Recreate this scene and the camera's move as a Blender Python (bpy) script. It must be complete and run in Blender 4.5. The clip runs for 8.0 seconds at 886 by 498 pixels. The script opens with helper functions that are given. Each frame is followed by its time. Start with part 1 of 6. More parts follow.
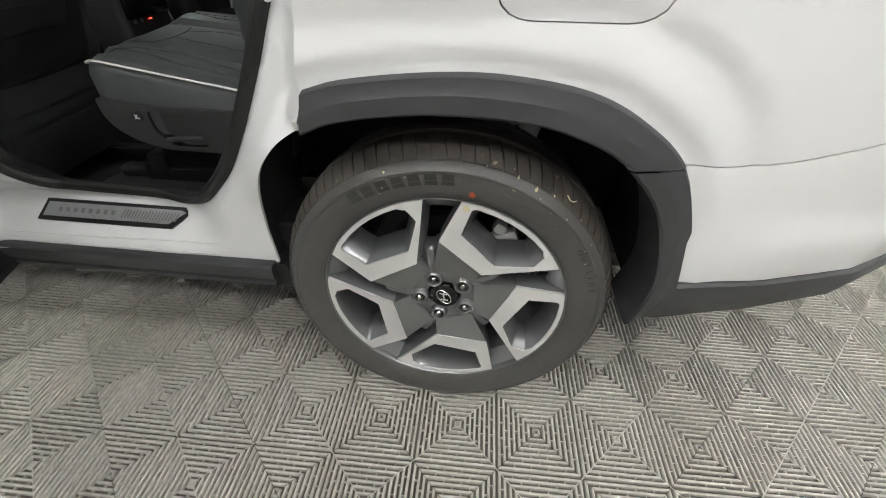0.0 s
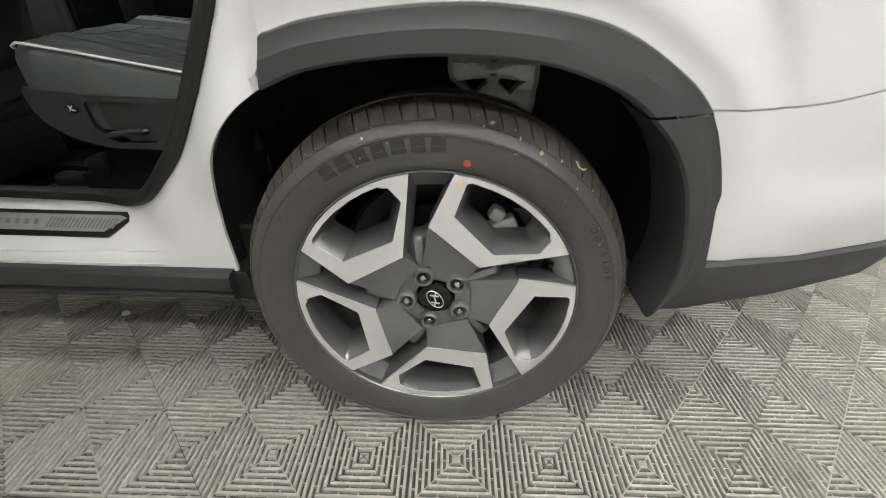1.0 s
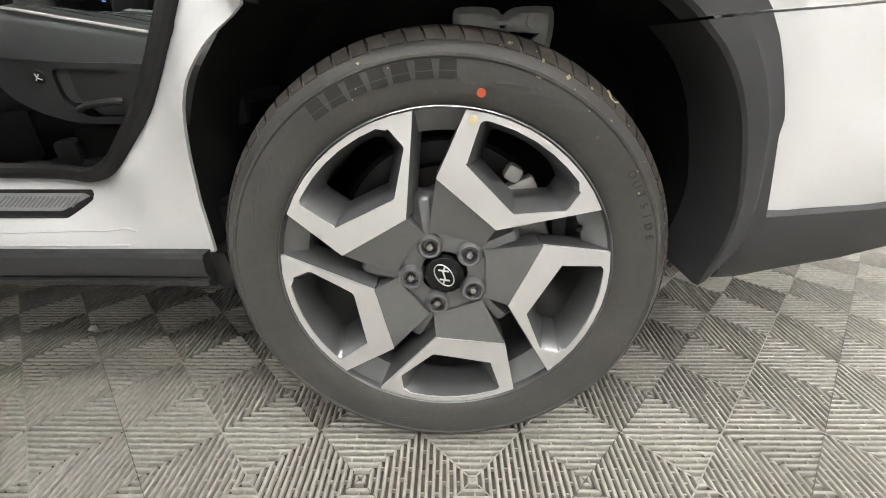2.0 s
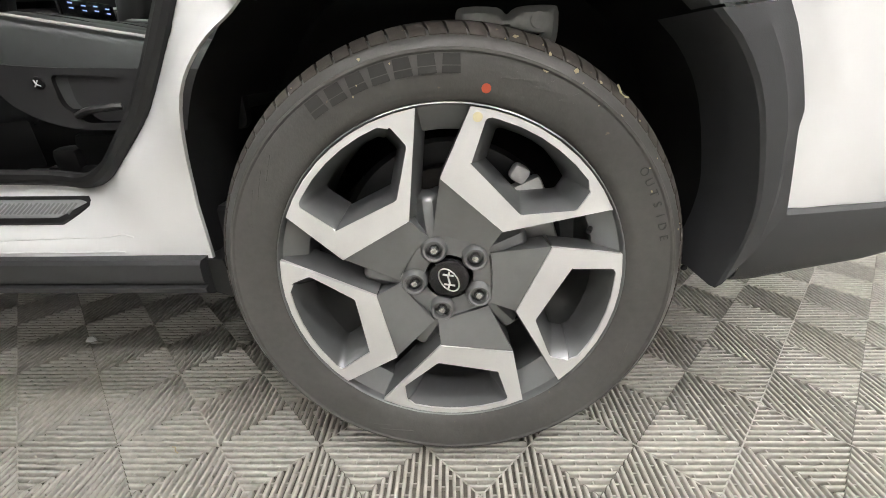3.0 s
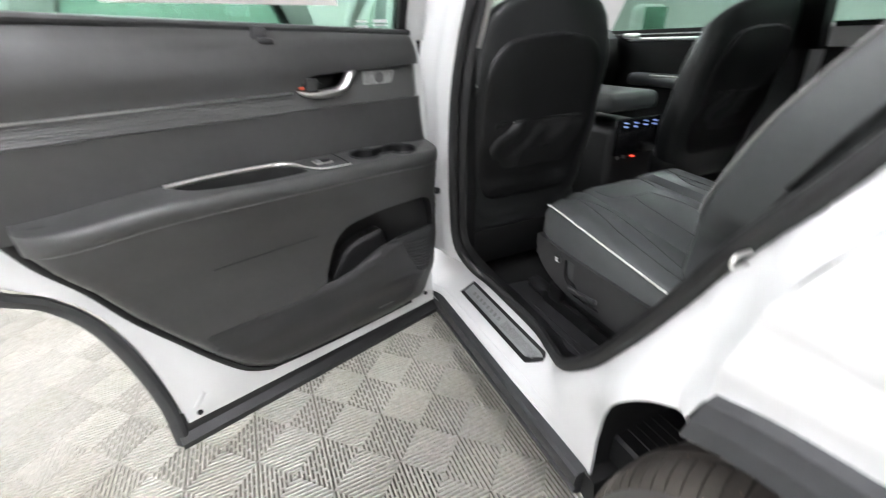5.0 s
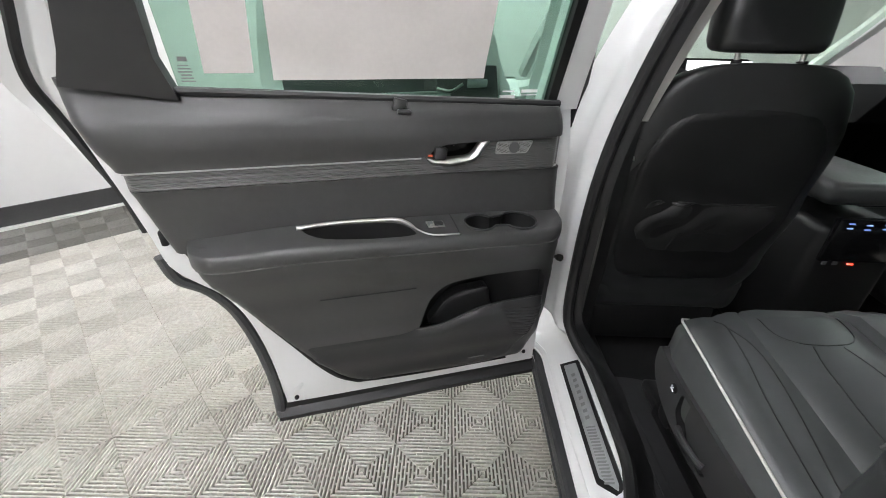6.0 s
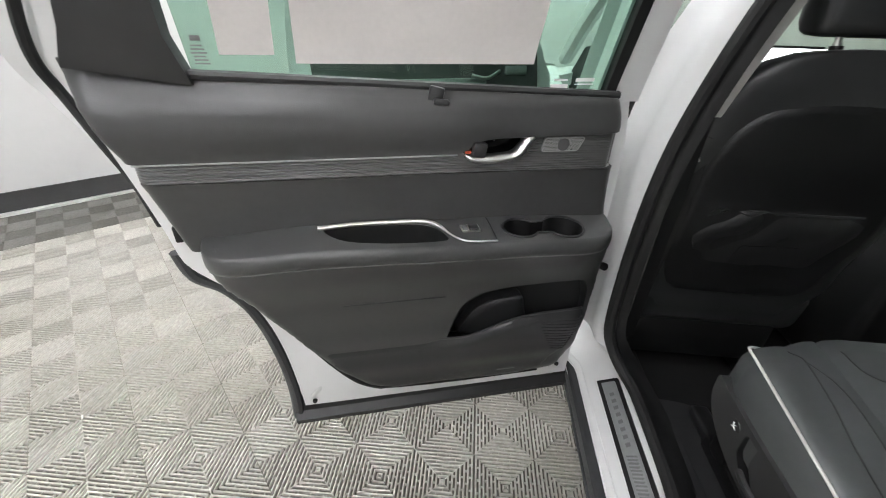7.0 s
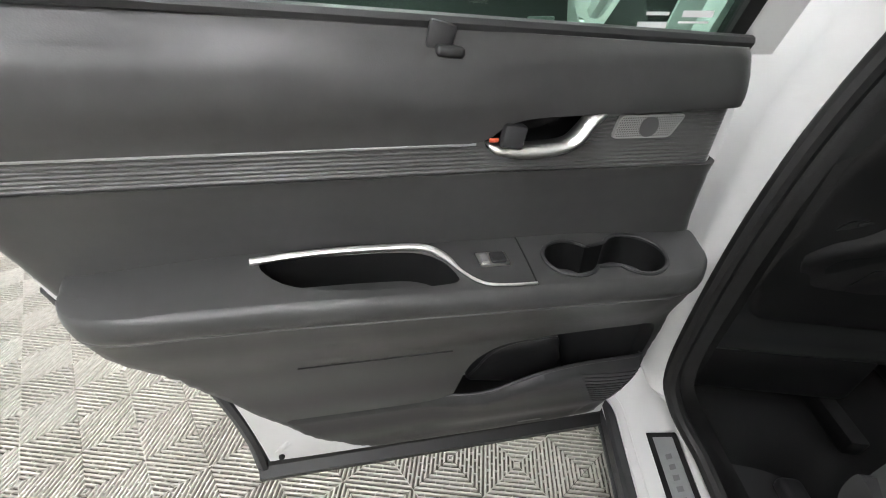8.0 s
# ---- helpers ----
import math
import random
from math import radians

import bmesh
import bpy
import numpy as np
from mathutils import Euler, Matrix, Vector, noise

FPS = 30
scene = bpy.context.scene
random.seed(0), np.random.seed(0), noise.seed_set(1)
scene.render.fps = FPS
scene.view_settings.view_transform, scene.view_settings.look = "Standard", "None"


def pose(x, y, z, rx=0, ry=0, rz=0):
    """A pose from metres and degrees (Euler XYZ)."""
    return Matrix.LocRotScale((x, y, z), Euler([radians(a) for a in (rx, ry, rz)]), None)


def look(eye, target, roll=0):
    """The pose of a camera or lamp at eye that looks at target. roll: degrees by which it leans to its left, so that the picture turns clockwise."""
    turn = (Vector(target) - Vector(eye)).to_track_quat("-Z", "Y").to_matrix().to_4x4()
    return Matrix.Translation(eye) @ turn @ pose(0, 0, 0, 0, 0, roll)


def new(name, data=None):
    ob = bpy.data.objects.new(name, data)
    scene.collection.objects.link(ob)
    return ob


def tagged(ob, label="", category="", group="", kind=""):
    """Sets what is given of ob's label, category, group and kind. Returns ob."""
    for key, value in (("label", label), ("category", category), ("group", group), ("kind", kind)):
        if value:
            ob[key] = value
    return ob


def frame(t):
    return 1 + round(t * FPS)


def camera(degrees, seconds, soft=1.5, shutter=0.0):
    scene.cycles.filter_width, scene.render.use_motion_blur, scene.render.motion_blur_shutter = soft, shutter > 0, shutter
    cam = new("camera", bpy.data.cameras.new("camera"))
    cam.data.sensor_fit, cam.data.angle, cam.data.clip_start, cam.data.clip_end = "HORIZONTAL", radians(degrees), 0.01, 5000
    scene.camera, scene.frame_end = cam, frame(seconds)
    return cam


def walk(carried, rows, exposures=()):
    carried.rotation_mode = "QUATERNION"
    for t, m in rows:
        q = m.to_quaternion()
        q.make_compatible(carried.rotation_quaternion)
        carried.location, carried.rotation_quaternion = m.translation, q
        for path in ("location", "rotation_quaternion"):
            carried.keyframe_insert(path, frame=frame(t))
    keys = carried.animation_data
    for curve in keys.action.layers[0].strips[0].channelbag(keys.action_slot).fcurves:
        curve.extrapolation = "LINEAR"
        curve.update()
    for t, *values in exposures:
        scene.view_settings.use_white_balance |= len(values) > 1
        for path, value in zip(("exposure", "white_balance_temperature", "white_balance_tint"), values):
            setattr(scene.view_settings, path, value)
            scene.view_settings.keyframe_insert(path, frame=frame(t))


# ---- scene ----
cam = camera(95.7, 8.0, 0.9, 0.3)
PATH = [
    (0, (0.068, -0.63, 1.057), (-0.1, 0.895, -0.226), 0.4),
    (0.5, (0.061, -0.62, 1.031), (-0.034, 0.967, -0.182), 0.6),
    (1, (0.038, -0.6, 0.894), (-0.025, 1.071, -0.203), 0.5),
    (1.5, (0.023, -0.586, 0.773), (-0.032, 1.156, -0.207), -0.1),
    (3, (0.015, -0.559, 0.694), (-0.06, 1.252, -0.151), -1.2),
    (3.5, (0.017, -0.547, 0.704), (-0.118, 1.251, -0.163), -1.0),
    (4, (0.005, -0.503, 0.775), (-0.402, 1.201, -0.19), -1.7),
    (4.2, (-0.023, -0.494, 0.852), (-0.679, 1.123, -0.125), -2.4),
    (4.5, (-0.06, -0.489, 0.973), (-1.14, 0.89, 0.009), -3.1),
    (4.8, (-0.055, -0.444, 1.094), (-1.53, 0.553, 0.182), -3.5),
    (5, (-0.059, -0.394, 1.194), (-1.69, 0.302, 0.269), -2.5),
    (5.2, (-0.084, -0.357, 1.256), (-1.797, 0.109, 0.333), -1.1),
    (6.3, (-0.157, -0.244, 1.355), (-1.894, -0.336, 0.368), 1.3),
    (6.5, (-0.156, -0.25, 1.352), (-1.89, -0.357, 0.362), 1.4),
    (7, (-0.246, -0.28, 1.339), (-1.958, -0.428, 0.315), 1.5),
    (7.5, (-0.435, -0.298, 1.302), (-2.105, -0.467, 0.213), 1.5),
    (8, (-0.537, -0.313, 1.269), (-2.168, -0.464, 0.122), 1.7),
]
walk(cam, [(t, look(eye, target, roll)) for t, eye, target, roll in PATH],
     [(0.0, 0.04, 6480, 10), (1.0, 0.14, 6560, 10), (1.5, 0.28, 6600, 11), (3.0, 0.54, 6600, 12), (3.9, 0.56, 6580, 12), (4.5, 0.84, 6330, 13), (5.2, 0.86, 6200, 13), (6.3, 0.33, 6300, 13), (7.0, 0.33, 6300, 12), (8.0, 0.57, 6350, 12)])

# ---- light: a closed white photo booth with ceiling tubes ----
world = bpy.data.worlds.new("world")
scene.world = world
world.use_nodes = True
world.node_tree.nodes["Background"].inputs[0].default_value = (0.8, 0.85, 0.9, 1)
world.node_tree.nodes["Background"].inputs[1].default_value = 0.05
TUBE_POWER = 38.0


# ---- materials ----
def material(name, colour, rough=0.5, metal=0.0, coat=0.0, bump=0.0, bump_scale=300.0, vary=0.0, vary_scale=6.0, spec=0.5,
             speckle=None, speckle_scale=90.0, speckle_at=0.66, rough_vary=0.0):
    """Principled surface with two scales of variation, fine relief and optional specks of dirt."""
    m = bpy.data.materials.new(name)
    m.use_nodes = True
    nt = m.node_tree
    b = nt.nodes["Principled BSDF"]
    b.inputs["Base Color"].default_value = (*colour, 1)
    b.inputs["Roughness"].default_value = rough
    b.inputs["Metallic"].default_value = metal
    b.inputs["Coat Weight"].default_value = coat
    b.inputs["Coat Roughness"].default_value = 0.05
    b.inputs["Specular IOR Level"].default_value = spec
    tc = nt.nodes.new("ShaderNodeTexCoord")
    out = None
    if vary:
        n1 = nt.nodes.new("ShaderNodeTexNoise")
        n1.inputs["Scale"].default_value, n1.inputs["Detail"].default_value = vary_scale, 6
        n2 = nt.nodes.new("ShaderNodeTexNoise")
        n2.inputs["Scale"].default_value, n2.inputs["Detail"].default_value = vary_scale * 14, 3
        mix = nt.nodes.new("ShaderNodeMix")
        mix.data_type = "FLOAT"
        mix.inputs[0].default_value = 0.35
        ramp = nt.nodes.new("ShaderNodeMapRange")
        ramp.inputs[1].default_value, ramp.inputs[2].default_value = 0.3, 0.7
        ramp.inputs[3].default_value, ramp.inputs[4].default_value = 1 - vary, 1 + vary
        mul = nt.nodes.new("ShaderNodeVectorMath")
        mul.operation = "SCALE"
        mul.inputs[0].default_value = colour
        for n in (n1, n2):
            nt.links.new(tc.outputs["Object"], n.inputs["Vector"])
        nt.links.new(n1.outputs["Fac"], mix.inputs[2])
        nt.links.new(n2.outputs["Fac"], mix.inputs[3])
        nt.links.new(mix.outputs[0], ramp.inputs[0])
        nt.links.new(ramp.outputs[0], mul.inputs["Scale"])
        out = mul.outputs[0]
        nt.links.new(out, b.inputs["Base Color"])
        if rough_vary:
            rr = nt.nodes.new("ShaderNodeMapRange")
            rr.inputs[1].default_value, rr.inputs[2].default_value = 0.3, 0.7
            rr.inputs[3].default_value, rr.inputs[4].default_value = rough - rough_vary, rough + rough_vary
            nt.links.new(mix.outputs[0], rr.inputs[0])
            nt.links.new(rr.outputs[0], b.inputs["Roughness"])
    if speckle:
        n3 = nt.nodes.new("ShaderNodeTexNoise")
        n3.inputs["Scale"].default_value, n3.inputs["Detail"].default_value = speckle_scale, 4
        nt.links.new(tc.outputs["Object"], n3.inputs["Vector"])
        r3 = nt.nodes.new("ShaderNodeMapRange")
        r3.inputs[1].default_value, r3.inputs[2].default_value = speckle_at, speckle_at + 0.08
        nt.links.new(n3.outputs["Fac"], r3.inputs[0])
        mc = nt.nodes.new("ShaderNodeMix")
        mc.data_type = "RGBA"
        mc.inputs[6].default_value = (*colour, 1)
        if out:
            nt.links.new(out, mc.inputs[6])
        mc.inputs[7].default_value = (*speckle, 1)
        nt.links.new(r3.outputs[0], mc.inputs[0])
        nt.links.new(mc.outputs[2], b.inputs["Base Color"])
    if bump:
        nb = nt.nodes.new("ShaderNodeTexNoise")
        nb.inputs["Scale"].default_value, nb.inputs["Detail"].default_value = bump_scale, 3
        nt.links.new(tc.outputs["Object"], nb.inputs["Vector"])
        bp = nt.nodes.new("ShaderNodeBump")
        bp.inputs["Strength"].default_value, bp.inputs["Distance"].default_value = bump, 0.001
        nt.links.new(nb.outputs["Fac"], bp.inputs["Height"])
        nt.links.new(bp.outputs[0], b.inputs["Normal"])
    return m


def leather(name, colour, rough=0.42):
    """Grained artificial leather: small cells as relief."""
    m = material(name, colour, rough, vary=0.12, vary_scale=5, rough_vary=0.06)
    nt = m.node_tree
    b = nt.nodes["Principled BSDF"]
    tc = nt.nodes["Texture Coordinate"]
    v = nt.nodes.new("ShaderNodeTexVoronoi")
    v.inputs["Scale"].default_value = 620
    bp = nt.nodes.new("ShaderNodeBump")
    bp.inputs["Strength"].default_value, bp.inputs["Distance"].default_value = 0.12, 0.0005
    nt.links.new(tc.outputs["Object"], v.inputs["Vector"])
    nt.links.new(v.outputs["Distance"], bp.inputs["Height"])
    nt.links.new(bp.outputs[0], b.inputs["Normal"])
    return m


def glass_material(name, tint, rough=0.0):
    m = bpy.data.materials.new(name)
    m.use_nodes = True
    nt = m.node_tree
    nt.nodes.remove(nt.nodes["Principled BSDF"])
    tr = nt.nodes.new("ShaderNodeBsdfTransparent")
    tr.inputs[0].default_value = (*tint, 1)
    gl = nt.nodes.new("ShaderNodeBsdfGlossy")
    gl.inputs["Roughness"].default_value = rough
    lw = nt.nodes.new("ShaderNodeLayerWeight")
    pw = nt.nodes.new("ShaderNodeMath")
    pw.operation = "POWER"
    pw.inputs[1].default_value = 5.0
    fr = nt.nodes.new("ShaderNodeMapRange")
    fr.inputs[3].default_value, fr.inputs[4].default_value = 0.04, 0.9
    nt.links.new(lw.outputs["Facing"], pw.inputs[0])
    nt.links.new(pw.outputs[0], fr.inputs[0])
    mx = nt.nodes.new("ShaderNodeMixShader")
    nt.links.new(fr.outputs[0], mx.inputs[0])
    nt.links.new(tr.outputs[0], mx.inputs[1])
    nt.links.new(gl.outputs[0], mx.inputs[2])
    nt.links.new(mx.outputs[0], nt.nodes["Material Output"].inputs[0])
    return m


def glow(name, colour, strength):
    m = bpy.data.materials.new(name)
    m.use_nodes = True
    b = m.node_tree.nodes["Principled BSDF"]
    b.inputs["Base Color"].default_value = (0.8, 0.8, 0.8, 1)
    b.inputs["Emission Color"].default_value = (*colour, 1)
    b.inputs["Emission Strength"].default_value = strength
    return m


M_WALL = material("wall_paint", (0.66, 0.66, 0.65), 0.6, bump=0.15, bump_scale=120, vary=0.03, vary_scale=1.5)
M_CEIL = material("ceiling_paint", (0.8, 0.8, 0.79), 0.7, vary=0.02)
M_BASE = material("baseboard_rubber", (0.045, 0.045, 0.045), 0.45, vary=0.2)
M_EDGE = material("edge_strip", (0.7, 0.7, 0.68), 0.5, vary=0.1, vary_scale=4)
M_SUB = material("floor_under", (0.135, 0.122, 0.103), 0.8, vary=0.35, vary_scale=5)
M_TUBE = glow("tube_light", (1.0, 0.99, 0.98), TUBE_POWER)
M_HOUSING = material("lamp_housing", (0.75, 0.75, 0.75), 0.4)
M_PAINT = material("white_paint", (0.79, 0.795, 0.79), 0.3, coat=0.5, vary=0.012, vary_scale=2, bump=0.02, bump_scale=900)
M_CLAD = material("grey_cladding", (0.037, 0.038, 0.040), 0.5, bump=0.35, bump_scale=900, vary=0.1, vary_scale=4, rough_vary=0.06)
M_RUBBER = material("tyre_rubber", (0.070, 0.068, 0.064), 0.5, bump=0.25, bump_scale=250, vary=0.22, vary_scale=7, rough_vary=0.08,
                    speckle=(0.22, 0.17, 0.11), speckle_scale=55, speckle_at=0.72)
M_TREAD = material("tread_rubber", (0.06, 0.052, 0.044), 0.8, bump=0.4, bump_scale=200, vary=0.3, vary_scale=9,
                   speckle=(0.2, 0.16, 0.11), speckle_scale=70, speckle_at=0.69)
M_MARK = material("raised_rubber", (0.024, 0.023, 0.022), 0.5, vary=0.15)
M_SEAL = material("seal_rubber", (0.009, 0.009, 0.009), 0.55, vary=0.2)
M_FELT = material("arch_liner", (0.006, 0.006, 0.006), 0.95, bump=0.6, bump_scale=500, vary=0.3)
M_MACH = material("machined_alloy", (0.72, 0.72, 0.71), 0.4, metal=0.4, vary=0.03, vary_scale=30)
M_WPAINT = material("wheel_grey_paint", (0.2, 0.205, 0.207), 0.28, metal=0.55, coat=0.5, vary=0.06)
M_WDARK = material("wheel_dark_paint", (0.03, 0.031, 0.033), 0.4, vary=0.1)
M_IRON = material("brake_iron", (0.06, 0.055, 0.052), 0.45, metal=0.7, vary=0.3, vary_scale=20)
M_CAST = material("cast_alloy", (0.6, 0.6, 0.58), 0.45, metal=0.2, bump=0.4, bump_scale=300, vary=0.15)
M_CHROME = material("satin_chrome", (0.82, 0.81, 0.79), 0.3, metal=1.0, vary=0.02)
M_NUT = material("nut_steel", (0.6, 0.6, 0.6), 0.25, metal=0.9)
M_BLACK = material("gloss_black", (0.01, 0.01, 0.011), 0.15)
M_TRIM = leather("soft_trim", (0.054, 0.054, 0.0535), 0.34)
M_HARD = material("hard_plastic", (0.03, 0.03, 0.031), 0.42, bump=0.3, bump_scale=700, vary=0.1)
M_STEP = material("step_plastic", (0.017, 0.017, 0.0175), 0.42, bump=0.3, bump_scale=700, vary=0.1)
M_PLATE = material("plate_metal", (0.36, 0.37, 0.37), 0.34, metal=0.5, vary=0.08, vary_scale=60)
# black plastic, with the shade of cabin and recesses put into its colour
M_DARK_SHADED = material("dark_shaded_plastic", (0.004, 0.004, 0.0042), 0.5, bump=0.3, bump_scale=600, vary=0.1)
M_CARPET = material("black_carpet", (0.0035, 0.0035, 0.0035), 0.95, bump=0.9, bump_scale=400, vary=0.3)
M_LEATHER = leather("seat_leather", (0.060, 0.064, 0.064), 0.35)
# the rear seats' leather again, darkened: the cabin's shade is in the colour
M_LEATHER_SHADED = leather("shaded_front_leather", (0.026, 0.027, 0.027), 0.33)
# black vinyl, taken lower still to carry the shade behind the front seats
M_PANEL_SHADED = material("shaded_panel_vinyl", (0.006, 0.006, 0.0062), 0.5, bump=0.3, bump_scale=600, vary=0.1)
M_RAIL = material("rail_plastic", (0.22, 0.225, 0.22), 0.5, vary=0.1)
M_DIMPIPE = material("grey_piping", (0.20, 0.20, 0.195), 0.5, bump=0.3, bump_scale=800, vary=0.08)
# pocket colour lowered too, to stand in for the dim cabin
M_POCKET_SHADED = leather("shaded_pocket_cloth", (0.018, 0.018, 0.018), 0.42)
M_PIPING = material("pale_piping", (0.62, 0.62, 0.59), 0.5, bump=0.3, bump_scale=800, vary=0.08)
M_PAPER = material("paper", (0.82, 0.78, 0.755), 0.8, vary=0.05, vary_scale=9)
M_GLASS = glass_material("tinted_glass", (0.62, 0.76, 0.69))
M_WSCREEN = glass_material("windscreen_glass", (0.82, 0.9, 0.84))
M_SCREEN = glow("display", (0.95, 1.0, 1.0), 1.6)
M_BLUE = glow("blue_led", (0.2, 0.35, 1.0), 0.5)
M_RED = glow("red_led", (1.0, 0.06, 0.03), 2.0)
M_WHITEPRINT = material("white_print", (0.75, 0.75, 0.75), 0.5)
M_GREYPRINT = material("grey_print", (0.16, 0.16, 0.16), 0.5)
M_ETCH = material("etched_metal", (0.22, 0.225, 0.225), 0.5, metal=0.3, vary=0.1)
M_ORANGE = material("orange_paint", (0.55, 0.09, 0.04), 0.6, vary=0.1, vary_scale=60)
M_YELLOW = material("yellow_paint", (0.72, 0.66, 0.42), 0.6, vary=0.1, vary_scale=60)
M_LEAF = material("dry_leaf", (0.45, 0.38, 0.24), 0.8, vary=0.2, vary_scale=80)
M_ALU = material("brushed_alu", (0.52, 0.53, 0.53), 0.38, metal=0.8, vary=0.08, vary_scale=60)
M_PALEPILLAR = material("pillar_cloth", (0.42, 0.41, 0.39), 0.9, bump=0.4, bump_scale=800, vary=0.05)


def rib_material(name="rib_plastic", tone=1.0):
    """Worn grey polypropylene: each tile a little different, stains in patches."""
    m = material(name, (0.33, 0.325, 0.305), 0.27, bump=0.1, bump_scale=350, spec=0.8)
    nt = m.node_tree
    b = nt.nodes["Principled BSDF"]
    geo = nt.nodes.new("ShaderNodeNewGeometry")
    info = nt.nodes.new("ShaderNodeObjectInfo")
    n1 = nt.nodes.new("ShaderNodeTexNoise")
    n1.inputs["Scale"].default_value, n1.inputs["Detail"].default_value = 2.2, 5
    n2 = nt.nodes.new("ShaderNodeTexNoise")
    n2.inputs["Scale"].default_value, n2.inputs["Detail"].default_value = 60, 3
    nt.links.new(geo.outputs["Position"], n1.inputs["Vector"])
    nt.links.new(geo.outputs["Position"], n2.inputs["Vector"])
    cr = nt.nodes.new("ShaderNodeValToRGB")
    cr.color_ramp.elements[0].position, cr.color_ramp.elements[1].position = 0.3, 0.72
    cr.color_ramp.elements[0].color = (0.535 * tone, 0.52 * tone, 0.47 * tone, 1)
    cr.color_ramp.elements[1].color = (0.445 * tone, 0.428 * tone, 0.374 * tone, 1)
    nt.links.new(n1.outputs["Fac"], cr.inputs[0])
    mr = nt.nodes.new("ShaderNodeMapRange")
    mr.inputs[3].default_value, mr.inputs[4].default_value = 0.93, 1.06
    nt.links.new(info.outputs["Random"], mr.inputs[0])
    mr2 = nt.nodes.new("ShaderNodeMapRange")
    mr2.inputs[1].default_value, mr2.inputs[2].default_value = 0.3, 0.7
    mr2.inputs[3].default_value, mr2.inputs[4].default_value = 0.86, 1.1
    nt.links.new(n2.outputs["Fac"], mr2.inputs[0])
    pr = nt.nodes.new("ShaderNodeMath")
    pr.operation = "MULTIPLY"
    nt.links.new(mr.outputs[0], pr.inputs[0])
    nt.links.new(mr2.outputs[0], pr.inputs[1])
    sc = nt.nodes.new("ShaderNodeVectorMath")
    sc.operation = "SCALE"
    nt.links.new(cr.outputs[0], sc.inputs[0])
    nt.links.new(pr.outputs[0], sc.inputs["Scale"])
    nt.links.new(sc.outputs[0], b.inputs["Base Color"])
    return m


M_RIB = rib_material(tone=1.04)
M_RIB_DARK = rib_material("dark_rib_plastic", 0.36)

# ---- mesh helpers ----
from mathutils.bvhtree import BVHTree

ID = Matrix.Identity(4)
WORLD = {}


def thing(name, m=ID):
    """An Empty that carries the parts of a thing."""
    ob = new(name)
    ob.matrix_world = m
    ob.empty_display_size = 0.1
    WORLD[ob] = m.copy()
    return ob


def finish(ob, m, parent):
    if parent is not None:
        ob.parent = parent
        ob.matrix_parent_inverse = WORLD[parent].inverted()
    ob.matrix_basis = m
    WORLD[ob] = m.copy()
    return ob


def part(name, bm, mat, parent=None, label="", m=ID, smooth=35):
    """Links bm as one mesh object, placed by m in the world, under parent."""
    bmesh.ops.remove_doubles(bm, verts=bm.verts, dist=0.00002)
    bmesh.ops.recalc_face_normals(bm, faces=bm.faces)
    me = bpy.data.meshes.new(name)
    bm.to_mesh(me)
    bm.free()
    mats = mat if isinstance(mat, (list, tuple)) else [mat]
    for x in mats:
        me.materials.append(x)
    if smooth:
        for p in me.polygons:
            p.use_smooth = True
        me.set_sharp_from_angle(angle=radians(smooth))
    ob = finish(new(name, me), m, parent)
    if label:
        ob["label"] = label
    return ob


def smoothstep(a, b, x):
    t = max(0.0, min(1.0, (x - a) / (b - a)))
    return t * t * (3 - 2 * t)


def interp(x, table):
    """Smooth value from (x, value) pairs."""
    if x <= table[0][0]:
        return table[0][1]
    for (a, va), (b, vb) in zip(table, table[1:]):
        if x <= b:
            return va + (vb - va) * smoothstep(a, b, x)
    return table[-1][1]


def lerp_table(x, table):
    if x <= table[0][0]:
        return table[0][1]
    for (a, va), (b, vb) in zip(table, table[1:]):
        if x <= b:
            return va + (vb - va) * (x - a) / (b - a)
    return table[-1][1]


def curve(pts, n=6, closed=False):
    """Catmull-Rom curve through pts."""
    pts = [Vector(p) for p in pts]
    out = []
    count = len(pts)
    for i in range(count if closed else count - 1):
        p1, p2 = pts[i], pts[(i + 1) % count]
        p0 = pts[i - 1] if closed or i > 0 else p1 * 2 - p2
        p3 = pts[(i + 2) % count] if closed or i + 2 < count else p2 * 2 - p1
        for k in range(n):
            t = k / n
            out.append(0.5 * ((2 * p1) + (p2 - p0) * t + (2 * p0 - 5 * p1 + 4 * p2 - p3) * t * t + (3 * p1 - p0 - 3 * p2 + p3) * t ** 3))
    if not closed:
        out.append(pts[-1])
    return out


def rounded(pts, r, n=4):
    """A closed polygon with its corners rounded by about r."""
    pts = [Vector(p) for p in pts]
    out = []
    for i, p in enumerate(pts):
        a, b = pts[i - 1] - p, pts[(i + 1) % len(pts)] - p
        k = min(r, a.length * 0.48, b.length * 0.48)
        s, e = p + a.normalized() * k, p + b.normalized() * k
        for j in range(n + 1):
            t = j / n
            out.append(s * (1 - t) ** 2 + p * 2 * t * (1 - t) + e * t * t)
    return out


def inside(p, poly):
    x, y, c = p[0], p[1], False
    for i in range(len(poly)):
        a, b = poly[i - 1], poly[i]
        if (a[1] > y) != (b[1] > y) and x < (b[0] - a[0]) * (y - a[1]) / (b[1] - a[1]) + a[0]:
            c = not c
    return c


